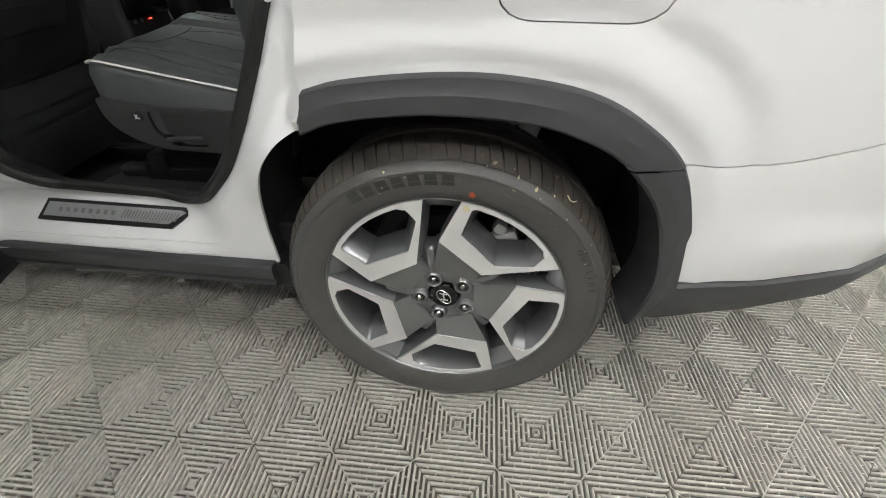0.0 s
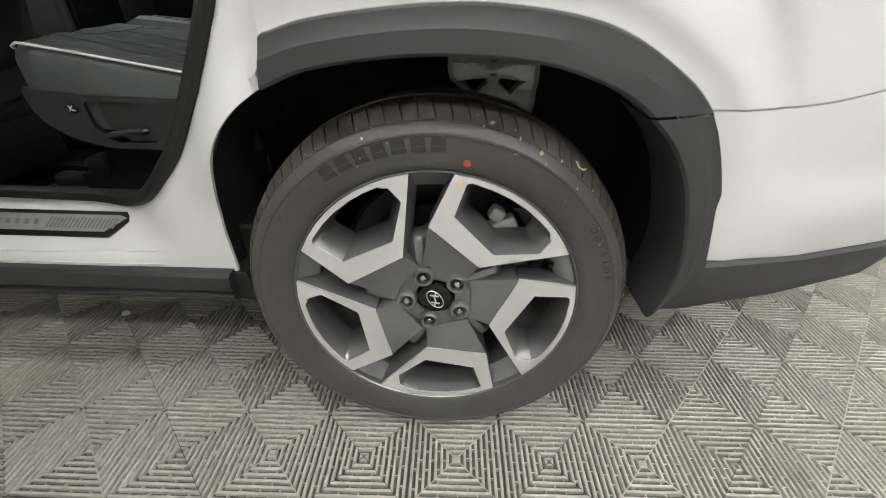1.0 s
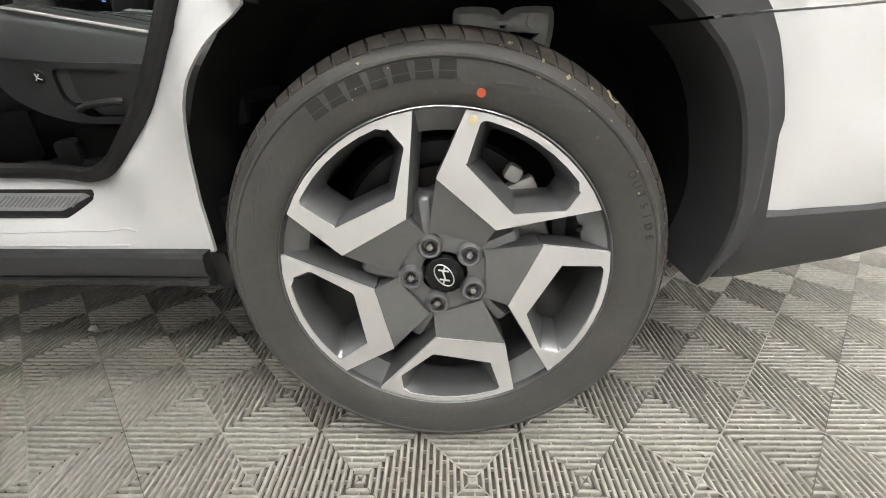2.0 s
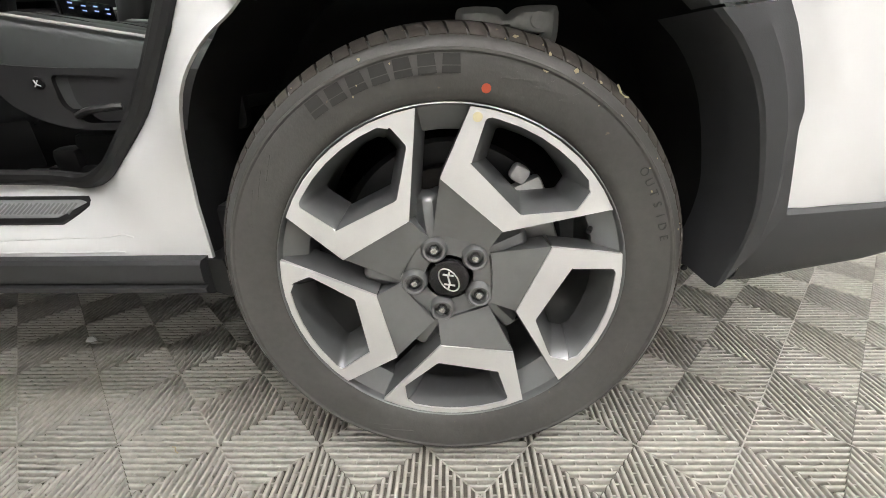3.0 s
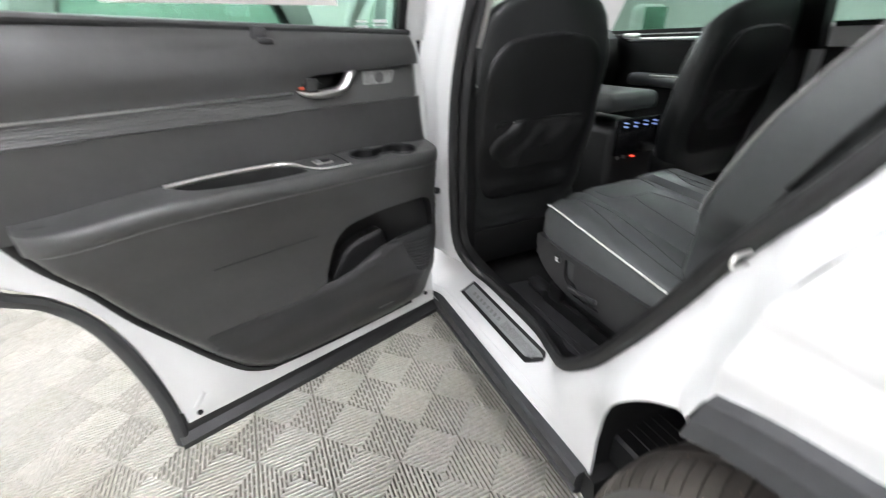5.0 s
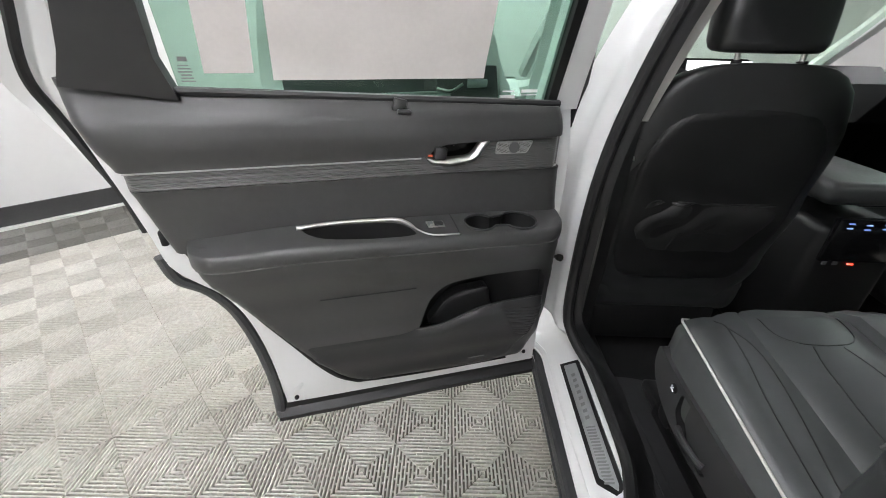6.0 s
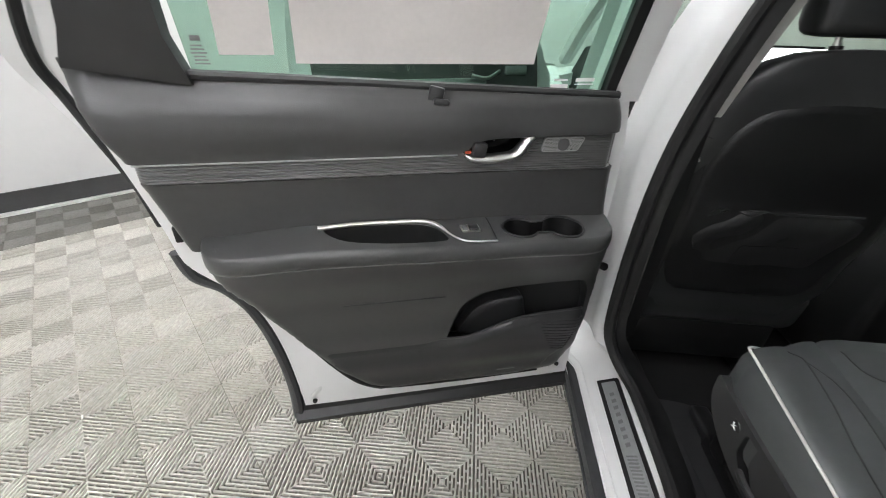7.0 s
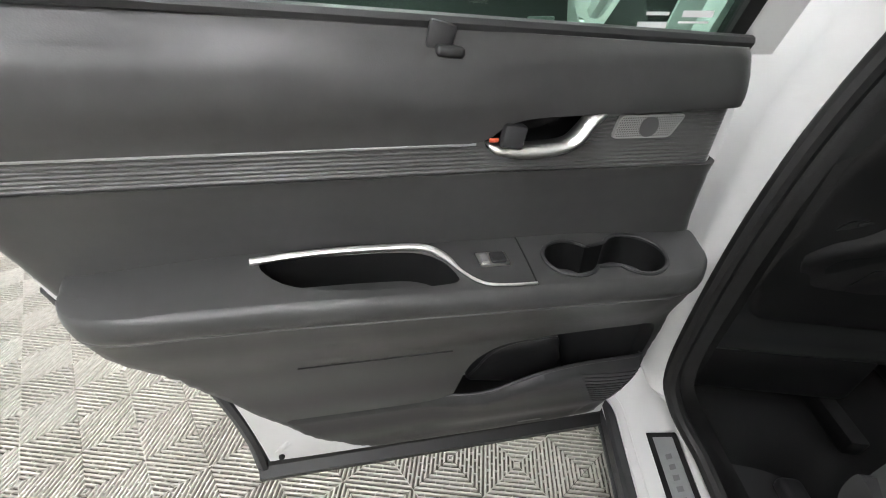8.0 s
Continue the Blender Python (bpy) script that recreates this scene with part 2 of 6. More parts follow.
def near(p, line, closed=False):
    """Distance from p to a polyline."""
    best = 1e9
    q = Vector((p[0], p[1]))
    for i in range(0 if closed else 1, len(line)):
        a, b = Vector(line[i - 1][:2]), Vector(line[i][:2])
        ab = b - a
        t = max(0.0, min(1.0, (q - a).dot(ab) / max(ab.length_squared, 1e-12)))
        best = min(best, (a + ab * t - q).length)
    return best


def resample(poly, step):
    out = []
    for i in range(len(poly)):
        a, b = Vector(poly[i][:2]), Vector(poly[(i + 1) % len(poly)][:2])
        n = max(1, int((b - a).length / step))
        out += [a.lerp(b, k / n) for k in range(n)]
    return out


def sheet(outline, place, step=0.03, holes=(), thick=0.0, along=None):
    """A filled outline in two coordinates, cut out with holes, bent into space by place(a, b); thick metres of depth along the vector."""
    from mathutils.geometry import delaunay_2d_cdt
    loops = [resample(l, step) for l in (outline, *holes)]
    pts, edges = [], []
    for l in loops:
        s = len(pts)
        pts += l
        edges += [(s + i, s + (i + 1) % len(l)) for i in range(len(l))]
    xs, ys = [p[0] for p in loops[0]], [p[1] for p in loops[0]]
    border = [(Vector(a), Vector(b)) for l in loops for a, b in zip(l, l[1:] + l[:1])]
    row = 0
    y = min(ys) + step / 2
    while y < max(ys):
        x = min(xs) + step * (0.5 if row % 2 else 0.25)
        while x < max(xs):
            if inside((x, y), loops[0]) and not any(inside((x, y), h) for h in loops[1:]):
                q = Vector((x, y))
                if all((a - q).length > step * 0.45 for a, _ in border):
                    pts.append(q)
            x += step
        y += step * 0.87
        row += 1
    vs, _, fs, *_ = delaunay_2d_cdt([Vector(p[:2]) for p in pts], edges, [], 0, 1e-6)
    bm = bmesh.new()
    keep = []
    for f in fs:
        c = sum((vs[i] for i in f), Vector((0, 0))) / len(f)
        if inside(c, loops[0]) and not any(inside(c, h) for h in loops[1:]):
            keep.append(f)
    front = [bm.verts.new(place(v[0], v[1])) for v in vs]
    for f in keep:
        bm.faces.new([front[i] for i in f])
    if thick:
        d = Vector(along) * thick
        rim = [e for e in bm.edges if len(e.link_faces) == 1]
        back = {}
        for f in keep:
            for i in f:
                if i not in back:
                    back[i] = bm.verts.new(front[i].co + d)
        index = {v: i for i, v in enumerate(front)}
        pairs = [(index[e.verts[0]], index[e.verts[1]]) for e in rim]
        for f in keep:
            bm.faces.new([back[i] for i in reversed(f)])
        for a, b in pairs:
            bm.faces.new((front[a], front[b], back[b], back[a]))
    loose = [v for v in bm.verts if not v.link_faces]
    bmesh.ops.delete(bm, geom=loose, context="VERTS")
    return bm


def loft(rings, closed=True, cap0=False, cap1=False, bm=None):
    bm = bm or bmesh.new()
    vs = [[bm.verts.new(p) for p in r] for r in rings]
    n = len(vs[0])
    for a, b in zip(vs, vs[1:]):
        for i in range(n if closed else n - 1):
            j = (i + 1) % n
            bm.faces.new((a[i], a[j], b[j], b[i]))
    if cap0:
        bm.faces.new(vs[0][::-1])
    if cap1:
        bm.faces.new(vs[-1])
    return bm


def tube(pts, r, seg=8, bm=None, caps=True, flat=1.0):
    """A round bar along a polyline; r may be a function of 0..1."""
    pts = [Vector(p) for p in pts]
    rings = []
    up = None
    for i, p in enumerate(pts):
        d = (pts[min(i + 1, len(pts) - 1)] - pts[max(i - 1, 0)]).normalized()
        if up is None:
            up = d.orthogonal().normalized()
        up = (up - d * up.dot(d)).normalized()
        side = d.cross(up)
        k = r(i / (len(pts) - 1)) if callable(r) else r
        rings.append([p + up * math.cos(a) * k + side * math.sin(a) * k * flat for a in (2 * math.pi * j / seg for j in range(seg))])
    return loft(rings, True, caps, caps, bm)


def lathe(profile, seg=96, a0=0.0, a1=360.0, bm=None):
    """Turns (radius, depth) pairs round the y axis."""
    bm = bm or bmesh.new()
    full = abs(a1 - a0 - 360) < 1e-6
    rings = []
    for k in range(seg if full else seg + 1):
        a = radians(a0 + (a1 - a0) * k / seg)
        rings.append([bm.verts.new((r * math.cos(a), y, r * math.sin(a))) for r, y in profile])
    for k in range(seg):
        a, b = rings[k], rings[(k + 1) % len(rings)]
        for i in range(len(profile) - 1):
            bm.faces.new((a[i], b[i], b[i + 1], a[i + 1]))
    return bm


def rbox(size, r=0.01, seg=2, at=(0, 0, 0), rot=None, bm=None):
    """A box with rounded edges."""
    t = bmesh.new()
    bmesh.ops.create_cube(t, size=1.0)
    for v in t.verts:
        v.co = Vector((v.co.x * size[0], v.co.y * size[1], v.co.z * size[2]))
    if r > 0:
        bmesh.ops.bevel(t, geom=t.edges[:], offset=min(r, min(size) * 0.49), segments=seg, affect="EDGES", profile=0.5)
    m = Matrix.Translation(at) @ (rot if rot is not None else ID)
    bmesh.ops.transform(t, matrix=m, verts=t.verts)
    if bm is None:
        return t
    join(bm, t)
    return bm


def join(bm, other):
    """Adds the faces of other to bm."""
    vs = {v: bm.verts.new(v.co) for v in other.verts}
    for f in other.faces:
        nf = bm.faces.new([vs[v] for v in f.verts])
        nf.material_index = f.material_index
    other.free()
    return bm


def disc(r, seg, at, depth=0.002, bm=None):
    """A thin round plate facing -y."""
    b = lathe([(0.0001, 0), (r * 0.9, 0), (r, depth * 0.4), (r, depth)], seg)
    bmesh.ops.translate(b, verts=b.verts, vec=at)
    if bm is None:
        return b
    return join(bm, b)


def polar(r, a):
    return Vector((r * math.cos(radians(a)), r * math.sin(radians(a))))


def lettering(word, size, m, mat, parent, name, spacing=1.0):
    """One mesh with the letters of a word in the built-in font."""
    c = bpy.data.curves.new(name, "FONT")
    c.body, c.size, c.extrude, c.space_character = word, size, 0.0005, spacing
    c.align_x, c.align_y = "CENTER", "CENTER"
    tmp = bpy.data.objects.new(name, c)
    scene.collection.objects.link(tmp)
    me = bpy.data.meshes.new_from_object(tmp)
    bpy.data.objects.remove(tmp)
    me.materials.clear()
    me.materials.append(mat)
    return finish(new(name, me), m, parent)

# ---- the booth: floor, walls, ceiling ----
ROOM = [(-1.9, -4.32), (3.4, -4.32), (3.4, 5.6), (-5.2, 5.6), (-5.2, -1.02)]
HEIGHT = 2.9


def prism(poly, z0, z1, bm=None):
    return loft([[Vector((x, y, z)) for x, y in poly] for z in (z0, z1)], True, True, True, bm)


floor = part("floor", prism(ROOM, -0.16, -0.0122), M_SUB, None, "dark subfloor under interlocking ribbed grey plastic tiles", smooth=0)
tagged(floor, category="floor", kind="structure")
tagged(part("ceiling", prism(ROOM, HEIGHT, HEIGHT + 0.12), M_CEIL, None, "plain white painted booth ceiling", smooth=0), category="ceiling", kind="structure")
for i, name in enumerate(("wall_south", "wall_east", "wall_north", "wall_west", "wall_corner")):
    a, b = Vector(ROOM[i]), Vector(ROOM[(i + 1) % 5])
    d = (b - a).normalized()
    n = Vector((d.y, -d.x))
    quad = [a, b, b + n * 0.12, a + n * 0.12]
    w = part(name, prism([tuple(p) for p in quad], -0.0095, HEIGHT), M_WALL, None, "smooth white painted booth wall", smooth=0)
    tagged(w, category="wall", kind="structure")
    q = [a - n * 0.003 + d * 0.01, b - n * 0.003 - d * 0.01, b - n * 0.018 - d * 0.03, a - n * 0.018 + d * 0.03]
    bb = part("baseboard", prism([tuple(p) for p in q], 0.012, 0.15), M_BASE, None, "black rubber baseboard along a white wall", smooth=0)
    tagged(bb, category="baseboard", kind="structure")
    q = [a - n * 0.004 + d * 0.02, b - n * 0.004 - d * 0.02, b - n * 0.055 - d * 0.05, a - n * 0.055 + d * 0.05]
    es = part("trim", prism([tuple(p) for p in q], -0.0085, 0.009), M_EDGE, None, "scuffed white edge strip at the foot of the wall", smooth=0)
    tagged(es, category="trim", kind="structure")


def ceiling_light(x, y, turn):
    m = pose(x, y, HEIGHT, 0, 0, turn)
    t = thing("ceiling_light", m)
    part("housing", rbox((1.3, 0.14, 0.05), 0.01, 2, (0, 0, -0.026)), M_HOUSING, t, m=m)
    for s in (-0.035, 0.035):
        part("tube", tube([(-0.6, s, -0.068), (0.6, s, -0.068)], 0.016, 10), M_TUBE, t, m=m)
    tagged(t, "white twin-tube ceiling light, switched on", "ceiling light", "ceiling lights")


# two rows along the side from which cars are shown, one behind, a few before the bonnet and beyond the tail
for lx, ly in ((-2.9, -0.7), (-1.6, -0.7), (-0.3, -0.7), (1.0, -0.7), (2.3, -0.7), (-1.6, -1.9), (-0.3, -1.9), (1.0, -1.9), (2.3, -1.9), (-2.9, 3.4), (-1.0, 3.4), (0.9, 3.4)):
    ceiling_light(lx, ly, 0)
# unseen crosswise lights, added to brighten the west wall, floor ribs and door trim
for lx, ly in ((3.0, 0.6), (-4.95, -0.45), (-4.6, -0.5), (-4.25, -0.9), (-4.6, 0.9), (-4.6, 2.3)):
    ceiling_light(lx, ly, 90)

# ---- the car ----
CAR = pose(-1.4, 0.96, 0)
car = thing("suv", CAR)
tagged(car, "white sport utility vehicle with grey arch cladding and open doors", "car")



def bracket_points():
    """The machined loop of one spoke: outer border and window."""
    arc = [polar(0.2702, a) for a in (27.0, 34, 41, 48, 55, 62, 69, 76, 83.0)]
    outer = [polar(0.171, 93.6), polar(0.121, 47.0)] + arc
    arc2 = [polar(0.2605, a) for a in (39.5, 46, 53, 60, 67, 74.5)]
    hole = rounded([polar(0.196, 81), polar(0.157, 46.6), polar(0.224, 32.5), polar(0.256, 36.0)], 0.004, 2)
    hole = hole[:-1] + [hole[-1]] + arc2 + rounded([polar(0.2615, 76), polar(0.257, 78.0), polar(0.25, 78.2)], 0.002, 1)[1:-1]
    return outer, hole


def wheel(m, parent):
    w = finish(new("wheel"), m, parent)
    w["label"] = "two-tone five-spoke alloy wheel with a dusty tyre"
    # tyre
    half = [(0.272, 0.012), (0.2745, -0.004), (0.279, -0.0095), (0.292, -0.0145), (0.301, -0.0165), (0.318, -0.021), (0.333, -0.0215), (0.3355, -0.0235), (0.339, -0.0235),
            (0.3415, -0.0195), (0.350, -0.013), (0.3555, -0.005), (0.360, 0.006), (0.364, 0.02), (0.3675, 0.036), (0.3695, 0.062), (0.368, 0.064), (0.368, 0.072),
            (0.370, 0.074), (0.371, 0.105), (0.368, 0.107), (0.368, 0.116)]
    prof = half + [(r, 0.225 - y) for r, y in reversed(half)]
    bm = lathe(prof, 128)
    for v in bm.verts:
        v.co.z = max(v.co.z, -0.3705 + 0.033 * v.co.y)
    tyre = part("tyre", bm, M_RUBBER, w, "black radial tyre with brown dust and leaf bits", m=m, smooth=30)
    # shoulder blocks, parted by sipes
    bm = bmesh.new()
    n = 88
    for i in range(n):
        a0, a1 = 360 * (i + 0.07) / n, 360 * (i + 0.93) / n
        rows = [(0.3545, -0.0085), (0.3615, 0.001), (0.3675, 0.014), (0.3725, 0.03), (0.3755, 0.046), (0.3768, 0.061)]
        rings = []
        for r, y in rows:
            skew = (y - 0.01) * 30
            rings.append([Vector((r * math.cos(radians(a + skew)), y, r * math.sin(radians(a + skew)))) for a in (a0, (a0 + a1) / 2, a1)])
        top = rings
        low = [[Vector((v.x * 0.985, v.y + 0.002, v.z * 0.985)) for v in r] for r in rings]
        for s, t in zip(top, top[1:]):
            for k in (0, 1):
                bm.faces.new([bm.verts.new(p) for p in (s[k], s[k + 1], t[k + 1], t[k])])
            for k in (0, 2):
                j = top.index(s)
                bm.faces.new([bm.verts.new(p) for p in (s[k], t[k], low[j + 1][k], low[j][k])])
        bm.faces.new([bm.verts.new(p) for p in (top[0][0], top[0][2], low[0][2], low[0][0])])
    for v in bm.verts:
        v.co.z = max(v.co.z, -0.3708 + 0.033 * v.co.y)
    part("tread_shoulder", bm, M_TREAD, tyre, "brownish dusty shoulder blocks", m=m, smooth=25)
    bm = lathe([(0.37, 0.074), (0.3778, 0.075), (0.3785, 0.104), (0.37, 0.105)], 96)
    for v in bm.verts:
        v.co.z = max(v.co.z, -0.3708 + 0.033 * v.co.y)
    part("tread_rib", bm, M_TREAD, tyre, m=m)

    def side(r, a, d=0.0):
        y = lerp_table(r, [(0.2745, -0.004), (0.279, -0.0095), (0.292, -0.0145), (0.301, -0.0165), (0.318, -0.021), (0.333, -0.0215), (0.3415, -0.0195), (0.350, -0.013), (0.3555, -0.0075), (0.3615, 0.0), (0.3675, 0.012)])
        p = polar(r, a)
        return Vector((p.x, y - d, p.y))

    def raised(poly, d=0.0009):
        """A shape in (radius, degrees) laid on the sidewall."""
        a = [side(r, g, d) for r, g in poly]
        b = [side(r, g, -0.001) for r, g in poly]
        return loft([b, a], True, False, True)

    # maker's mark as plain bars
    for k in range(7):
        a = 124.5 - 5.6 * k
        part("mark_bar", raised([(0.309, a), (0.332, a - 0.4), (0.332, a - 4.1), (0.309, a - 4.5)], 0.0012), M_MARK, tyre, m=m)
    for k, c in enumerate("OUTSIDE"):
        a = 34.0 - 3.15 * k
        p = side(0.3235, a, 0.0006)
        lm = m @ Matrix.Translation(p) @ Matrix.Rotation(radians(a - 90), 4, (0, -1, 0)) @ Matrix.Rotation(radians(90), 4, "X")
        lettering(c, 0.0165, lm, M_MARK, tyre, "letter")
    for base in (72, 252, 156, 336):
        for j, (a, s) in enumerate(((0, 1.0), (-7, 0.8), (-13, 0.6))):
            g = base + a
            part("sidewall_chevron", raised([(0.31, g + 5 * s), (0.329, g), (0.322, g - 6 * s), (0.315, g)], 0.0007), M_RUBBER, tyre, m=m)
    part("orange_dot", raised([(0.2945 + 0.0062 * math.cos(t * 0.524), 79.8 + 1.22 * math.sin(t * 0.524)) for t in range(12)], 0.0014), M_ORANGE, tyre, "orange paint dot", m=m)
    rnd = random.Random(5)
    for k in range(26):
        r, g = (rnd.uniform(0.33, 0.362), rnd.uniform(15, 78)) if k < 18 else (rnd.uniform(0.30, 0.36), rnd.uniform(20, 170))
        s = rnd.uniform(0.6, 1.8) if k % 4 else rnd.uniform(2.0, 3.2)
        poly = [(r + 0.0011 * s * rnd.uniform(0.5, 1.4) * math.cos(t * 1.047), g + 0.2 * s * rnd.uniform(0.5, 1.3) * math.sin(t * 1.047)) for t in range(6)]
        part("leaf_bit", raised(poly, 0.0012), M_LEAF, tyre, m=m)
    part("leaf_stem", tube(curve([(0.2255, 0.004, 0.291), (0.2285, 0.004, 0.287), (0.2325, 0.006, 0.280), (0.2395, 0.009, 0.2755), (0.246, 0.014, 0.2745)], 4), 0.0013, 6), M_YELLOW, tyre, "dry pale leaf stem", m=m)

    # rim
    bm = lathe([(0.2748, 0.004), (0.2748, -0.004), (0.2742, -0.0078), (0.2728, -0.0085), (0.2715, -0.006), (0.2705, -0.003), (0.2698, 0.012), (0.268, 0.02),
                (0.262, 0.045), (0.254, 0.07), (0.25, 0.12), (0.25, 0.2), (0.27, 0.22)], 120)
    rim = part("rim", bm, M_WPAINT, w, "dark grey painted alloy rim with machined faces", m=m)
    outer, hole = bracket_points()
    cx = sum((p for p in hole), Vector((0, 0))) / len(hole)
    for k in range(5):
        rm = m @ Matrix.Rotation(radians(72 * k), 4, (0, -1, 0))
        bm = sheet(outer, lambda a, b: Vector((a, -0.0065, b)), 0.02, [hole], 0.007, (0, 1, 0))
        part("spoke_face", bm, M_MACH, rim, "bright machined spoke face", m=rm, smooth=25)
        deep = [cx + (p - cx) * 0.72 + Vector((0.0, 0.0)) for p in hole]
        mid = [cx + (p - cx) * 0.93 for p in hole]
        rings = [[Vector((p.x, y, p.y)) for p in l] for l, y in ((hole, -0.003), (mid, 0.006), (deep, 0.052), ([cx + (p - cx) * 0.74 for p in hole], 0.07))]
        part("spoke_window", loft(rings), M_WPAINT, rim, m=rm, smooth=40)
        # grey facet between the hub and the loop
        e, c = polar(0.171, 93.6), polar(0.121, 47.0)
        top = [(e, -0.0035), (e.lerp(c, 0.5), -0.0035), (c, -0.0035), (polar(0.08, 40), 0.008), (polar(0.074, 58), 0.012), (polar(0.0745, 92), 0.012), (polar(0.081, 108), 0.008)]
        rings = [[Vector((p.x, y, p.y)) for p, y in top], [Vector((p.x * 0.985, y + 0.006, p.y * 0.985)) for p, y in top], [Vector((p.x * 0.97, 0.05, p.y * 0.97)) for p, y in top]]
        part("spoke_facet", loft(rings, True, True, False), M_WPAINT, rim, m=rm, smooth=20)
        # side walls of the loop and ledge beside it
        r2, r1 = polar(0.268, 27.2), polar(0.268, 83.2)
        nx = Vector(((r2 - c).y, -(r2 - c).x)).normalized()
        wall = [[Vector((p.x + sx * nx.x, y, p.y + sx * nx.y)) for p in (r2, c)] for y, sx in ((0.0, 0.0), (0.03, 0.009), (0.05, 0.012))]
        part("spoke_flank", loft(wall, False), M_WPAINT, rim, m=rm)
        wall = [[Vector((p.x, y, p.y)) for p in (e, r1)] for y in (0.0, 0.045)]
        part("spoke_flank", loft(wall, False), M_WPAINT, rim, m=rm)
        # ridge that runs from the hub into the slot
        a, b = polar(0.066, 112.5), polar(0.142, 103.3)
        d = (b - a).normalized()
        nrm = Vector((-d.y, d.x))
        rings = []
        for f, hw, y in ((0.0, 0.0115, 0.010), (0.5, 0.0125, 0.011), (0.88, 0.0130, 0.013), (0.95, 0.0130, 0.017), (1.0, 0.0125, 0.024), (1.04, 0.0125, 0.05)):
            p = a.lerp(b, f)
            rings.append([Vector(((p + nrm * hw * s).x, y + dy, (p + nrm * hw * s).y)) for s, dy in ((-1.5, 0.016), (-0.95, 0.010), (-0.6, 0.002), (0.0, 0.0), (0.6, 0.002), (0.95, 0.010), (1.7, 0.016))])
        part("spoke_ridge", loft(rings, False), M_WPAINT, rim, m=rm, smooth=35)
        gap = []
        for r, y in ((0.232, 0.06), (0.236, 0.03), (0.25, 0.02), (0.27, 0.006)):
            gap.append([Vector((polar(r, a).x, y, polar(r, a).y)) for a in (7, 10, 13, 16, 19, 22, 25, 28, 31)])
        part("rim_bridge", loft(gap, False), M_WPAINT, rim, m=rm)
        part("lug_pocket", lathe([(0.0125, 0.012), (0.014, 0.004), (0.0175, 0.003), (0.021, 0.008), (0.0225, 0.022), (0.0225, 0.04)], 24), M_WPAINT, rim,
             m=m @ Matrix.Translation((polar(0.0572, 114 + 72 * k).x, 0.0, polar(0.0572, 114 + 72 * k).y)))
        nm = m @ Matrix.Translation((polar(0.0572, 114 + 72 * k).x, 0.0, polar(0.0572, 114 + 72 * k).y))
        bm = lathe([(0.0002, 0.004), (0.0055, 0.0045), (0.0078, 0.008), (0.0085, 0.026)], 6)
        part("lug_nut", bm, M_NUT, rim, "steel lug nut", m=nm, smooth=20)
        part("lug_well", lathe([(0.0002, 0.024), (0.0135, 0.024), (0.0128, 0.010)], 20), M_WDARK, rim, m=nm)
    part("spider", lathe([(0.04, 0.018), (0.055, 0.017), (0.068, 0.0165), (0.076, 0.019), (0.085, 0.028), (0.128, 0.034), (0.134, 0.05)], 60), M_WPAINT, rim, m=m)
    cap = part("centre_cap", lathe([(0.0002, 0.008), (0.025, 0.0088), (0.0325, 0.0105), (0.0345, 0.0145), (0.0345, 0.02)], 40), M_BLACK, rim, "gloss black centre cap with a silver emblem", m=m)
    em = m @ Matrix.Translation((0, 0.0076, 0)) @ Matrix.Rotation(radians(-57), 4, (0, -1, 0))
    oval = [(0.0225 * math.cos(t), 0.0, 0.0135 * math.sin(t)) for t in (2 * math.pi * i / 32 for i in range(33))]
    part("emblem", tube(oval, 0.0013, 6, caps=False), M_CHROME, cap, "silver oval emblem", m=em)
    bm = tube([(-0.012, 0, 0.009), (-0.006, 0, 0.002), (0.006, 0, -0.002), (0.012, 0, -0.009)], 0.0017, 6)
    tube([(-0.014, 0, -0.003), (-0.002, 0, 0.0105)], 0.0016, 6, bm)
    tube([(0.014, 0, 0.003), (0.002, 0, -0.0105)], 0.0016, 6, bm)
    part("emblem_bars", bm, M_CHROME, cap, m=em)
    bm = disc(0.0068, 16, (polar(0.2575, 80.6).x, -0.0072, polar(0.2575, 80.6).y), 0.0005)
    part("yellow_dot", bm, M_YELLOW, rim, "pale yellow paint dot", m=m)
    vm = tube([(polar(0.245, 20).x, 0.04, polar(0.245, 20).y), (polar(0.232, 20).x, 0.018, polar(0.232, 20).y)], 0.004, 8)
    part("tyre_valve", vm, M_SEAL, rim, m=m)
    # brake
    bm = lathe([(0.07, 0.075), (0.085, 0.078), (0.088, 0.1), (0.165, 0.102), (0.166, 0.128), (0.09, 0.13)], 64)
    part("brake_disc", bm, M_IRON, w, "rust-specked iron brake disc", m=m)
    cal = bmesh.new()
    for a0, sz in ((20, (0.055, 0.05, 0.15)),):
        p = polar(0.165, a0)
        rbox(sz, 0.012, 2, (p.x, 0.1, p.y), Matrix.Rotation(radians(a0), 4, (0, -1, 0)), cal)
    rbox((0.062, 0.03, 0.04), 0.008, 2, (0.128, 0.088, 0.125), Matrix.Rotation(radians(25), 4, (0, -1, 0)), cal)
    rbox((0.028, 0.03, 0.03), 0.008, 2, (0.115, 0.082, 0.158), Matrix.Rotation(radians(60), 4, (0, -1, 0)), cal)
    tube(curve([(0.07, 0.07, 0.13), (0.09, 0.075, 0.12), (0.1, 0.08, 0.10), (0.13, 0.08, 0.09)], 4), 0.005, 6, cal)
    part("brake_caliper", cal, M_CAST, w, "bare cast brake caliper", m=m)
    part("dust_shield", lathe([(0.05, 0.15), (0.2, 0.152), (0.21, 0.142)], 48), M_WDARK, w, m=m)
    return w


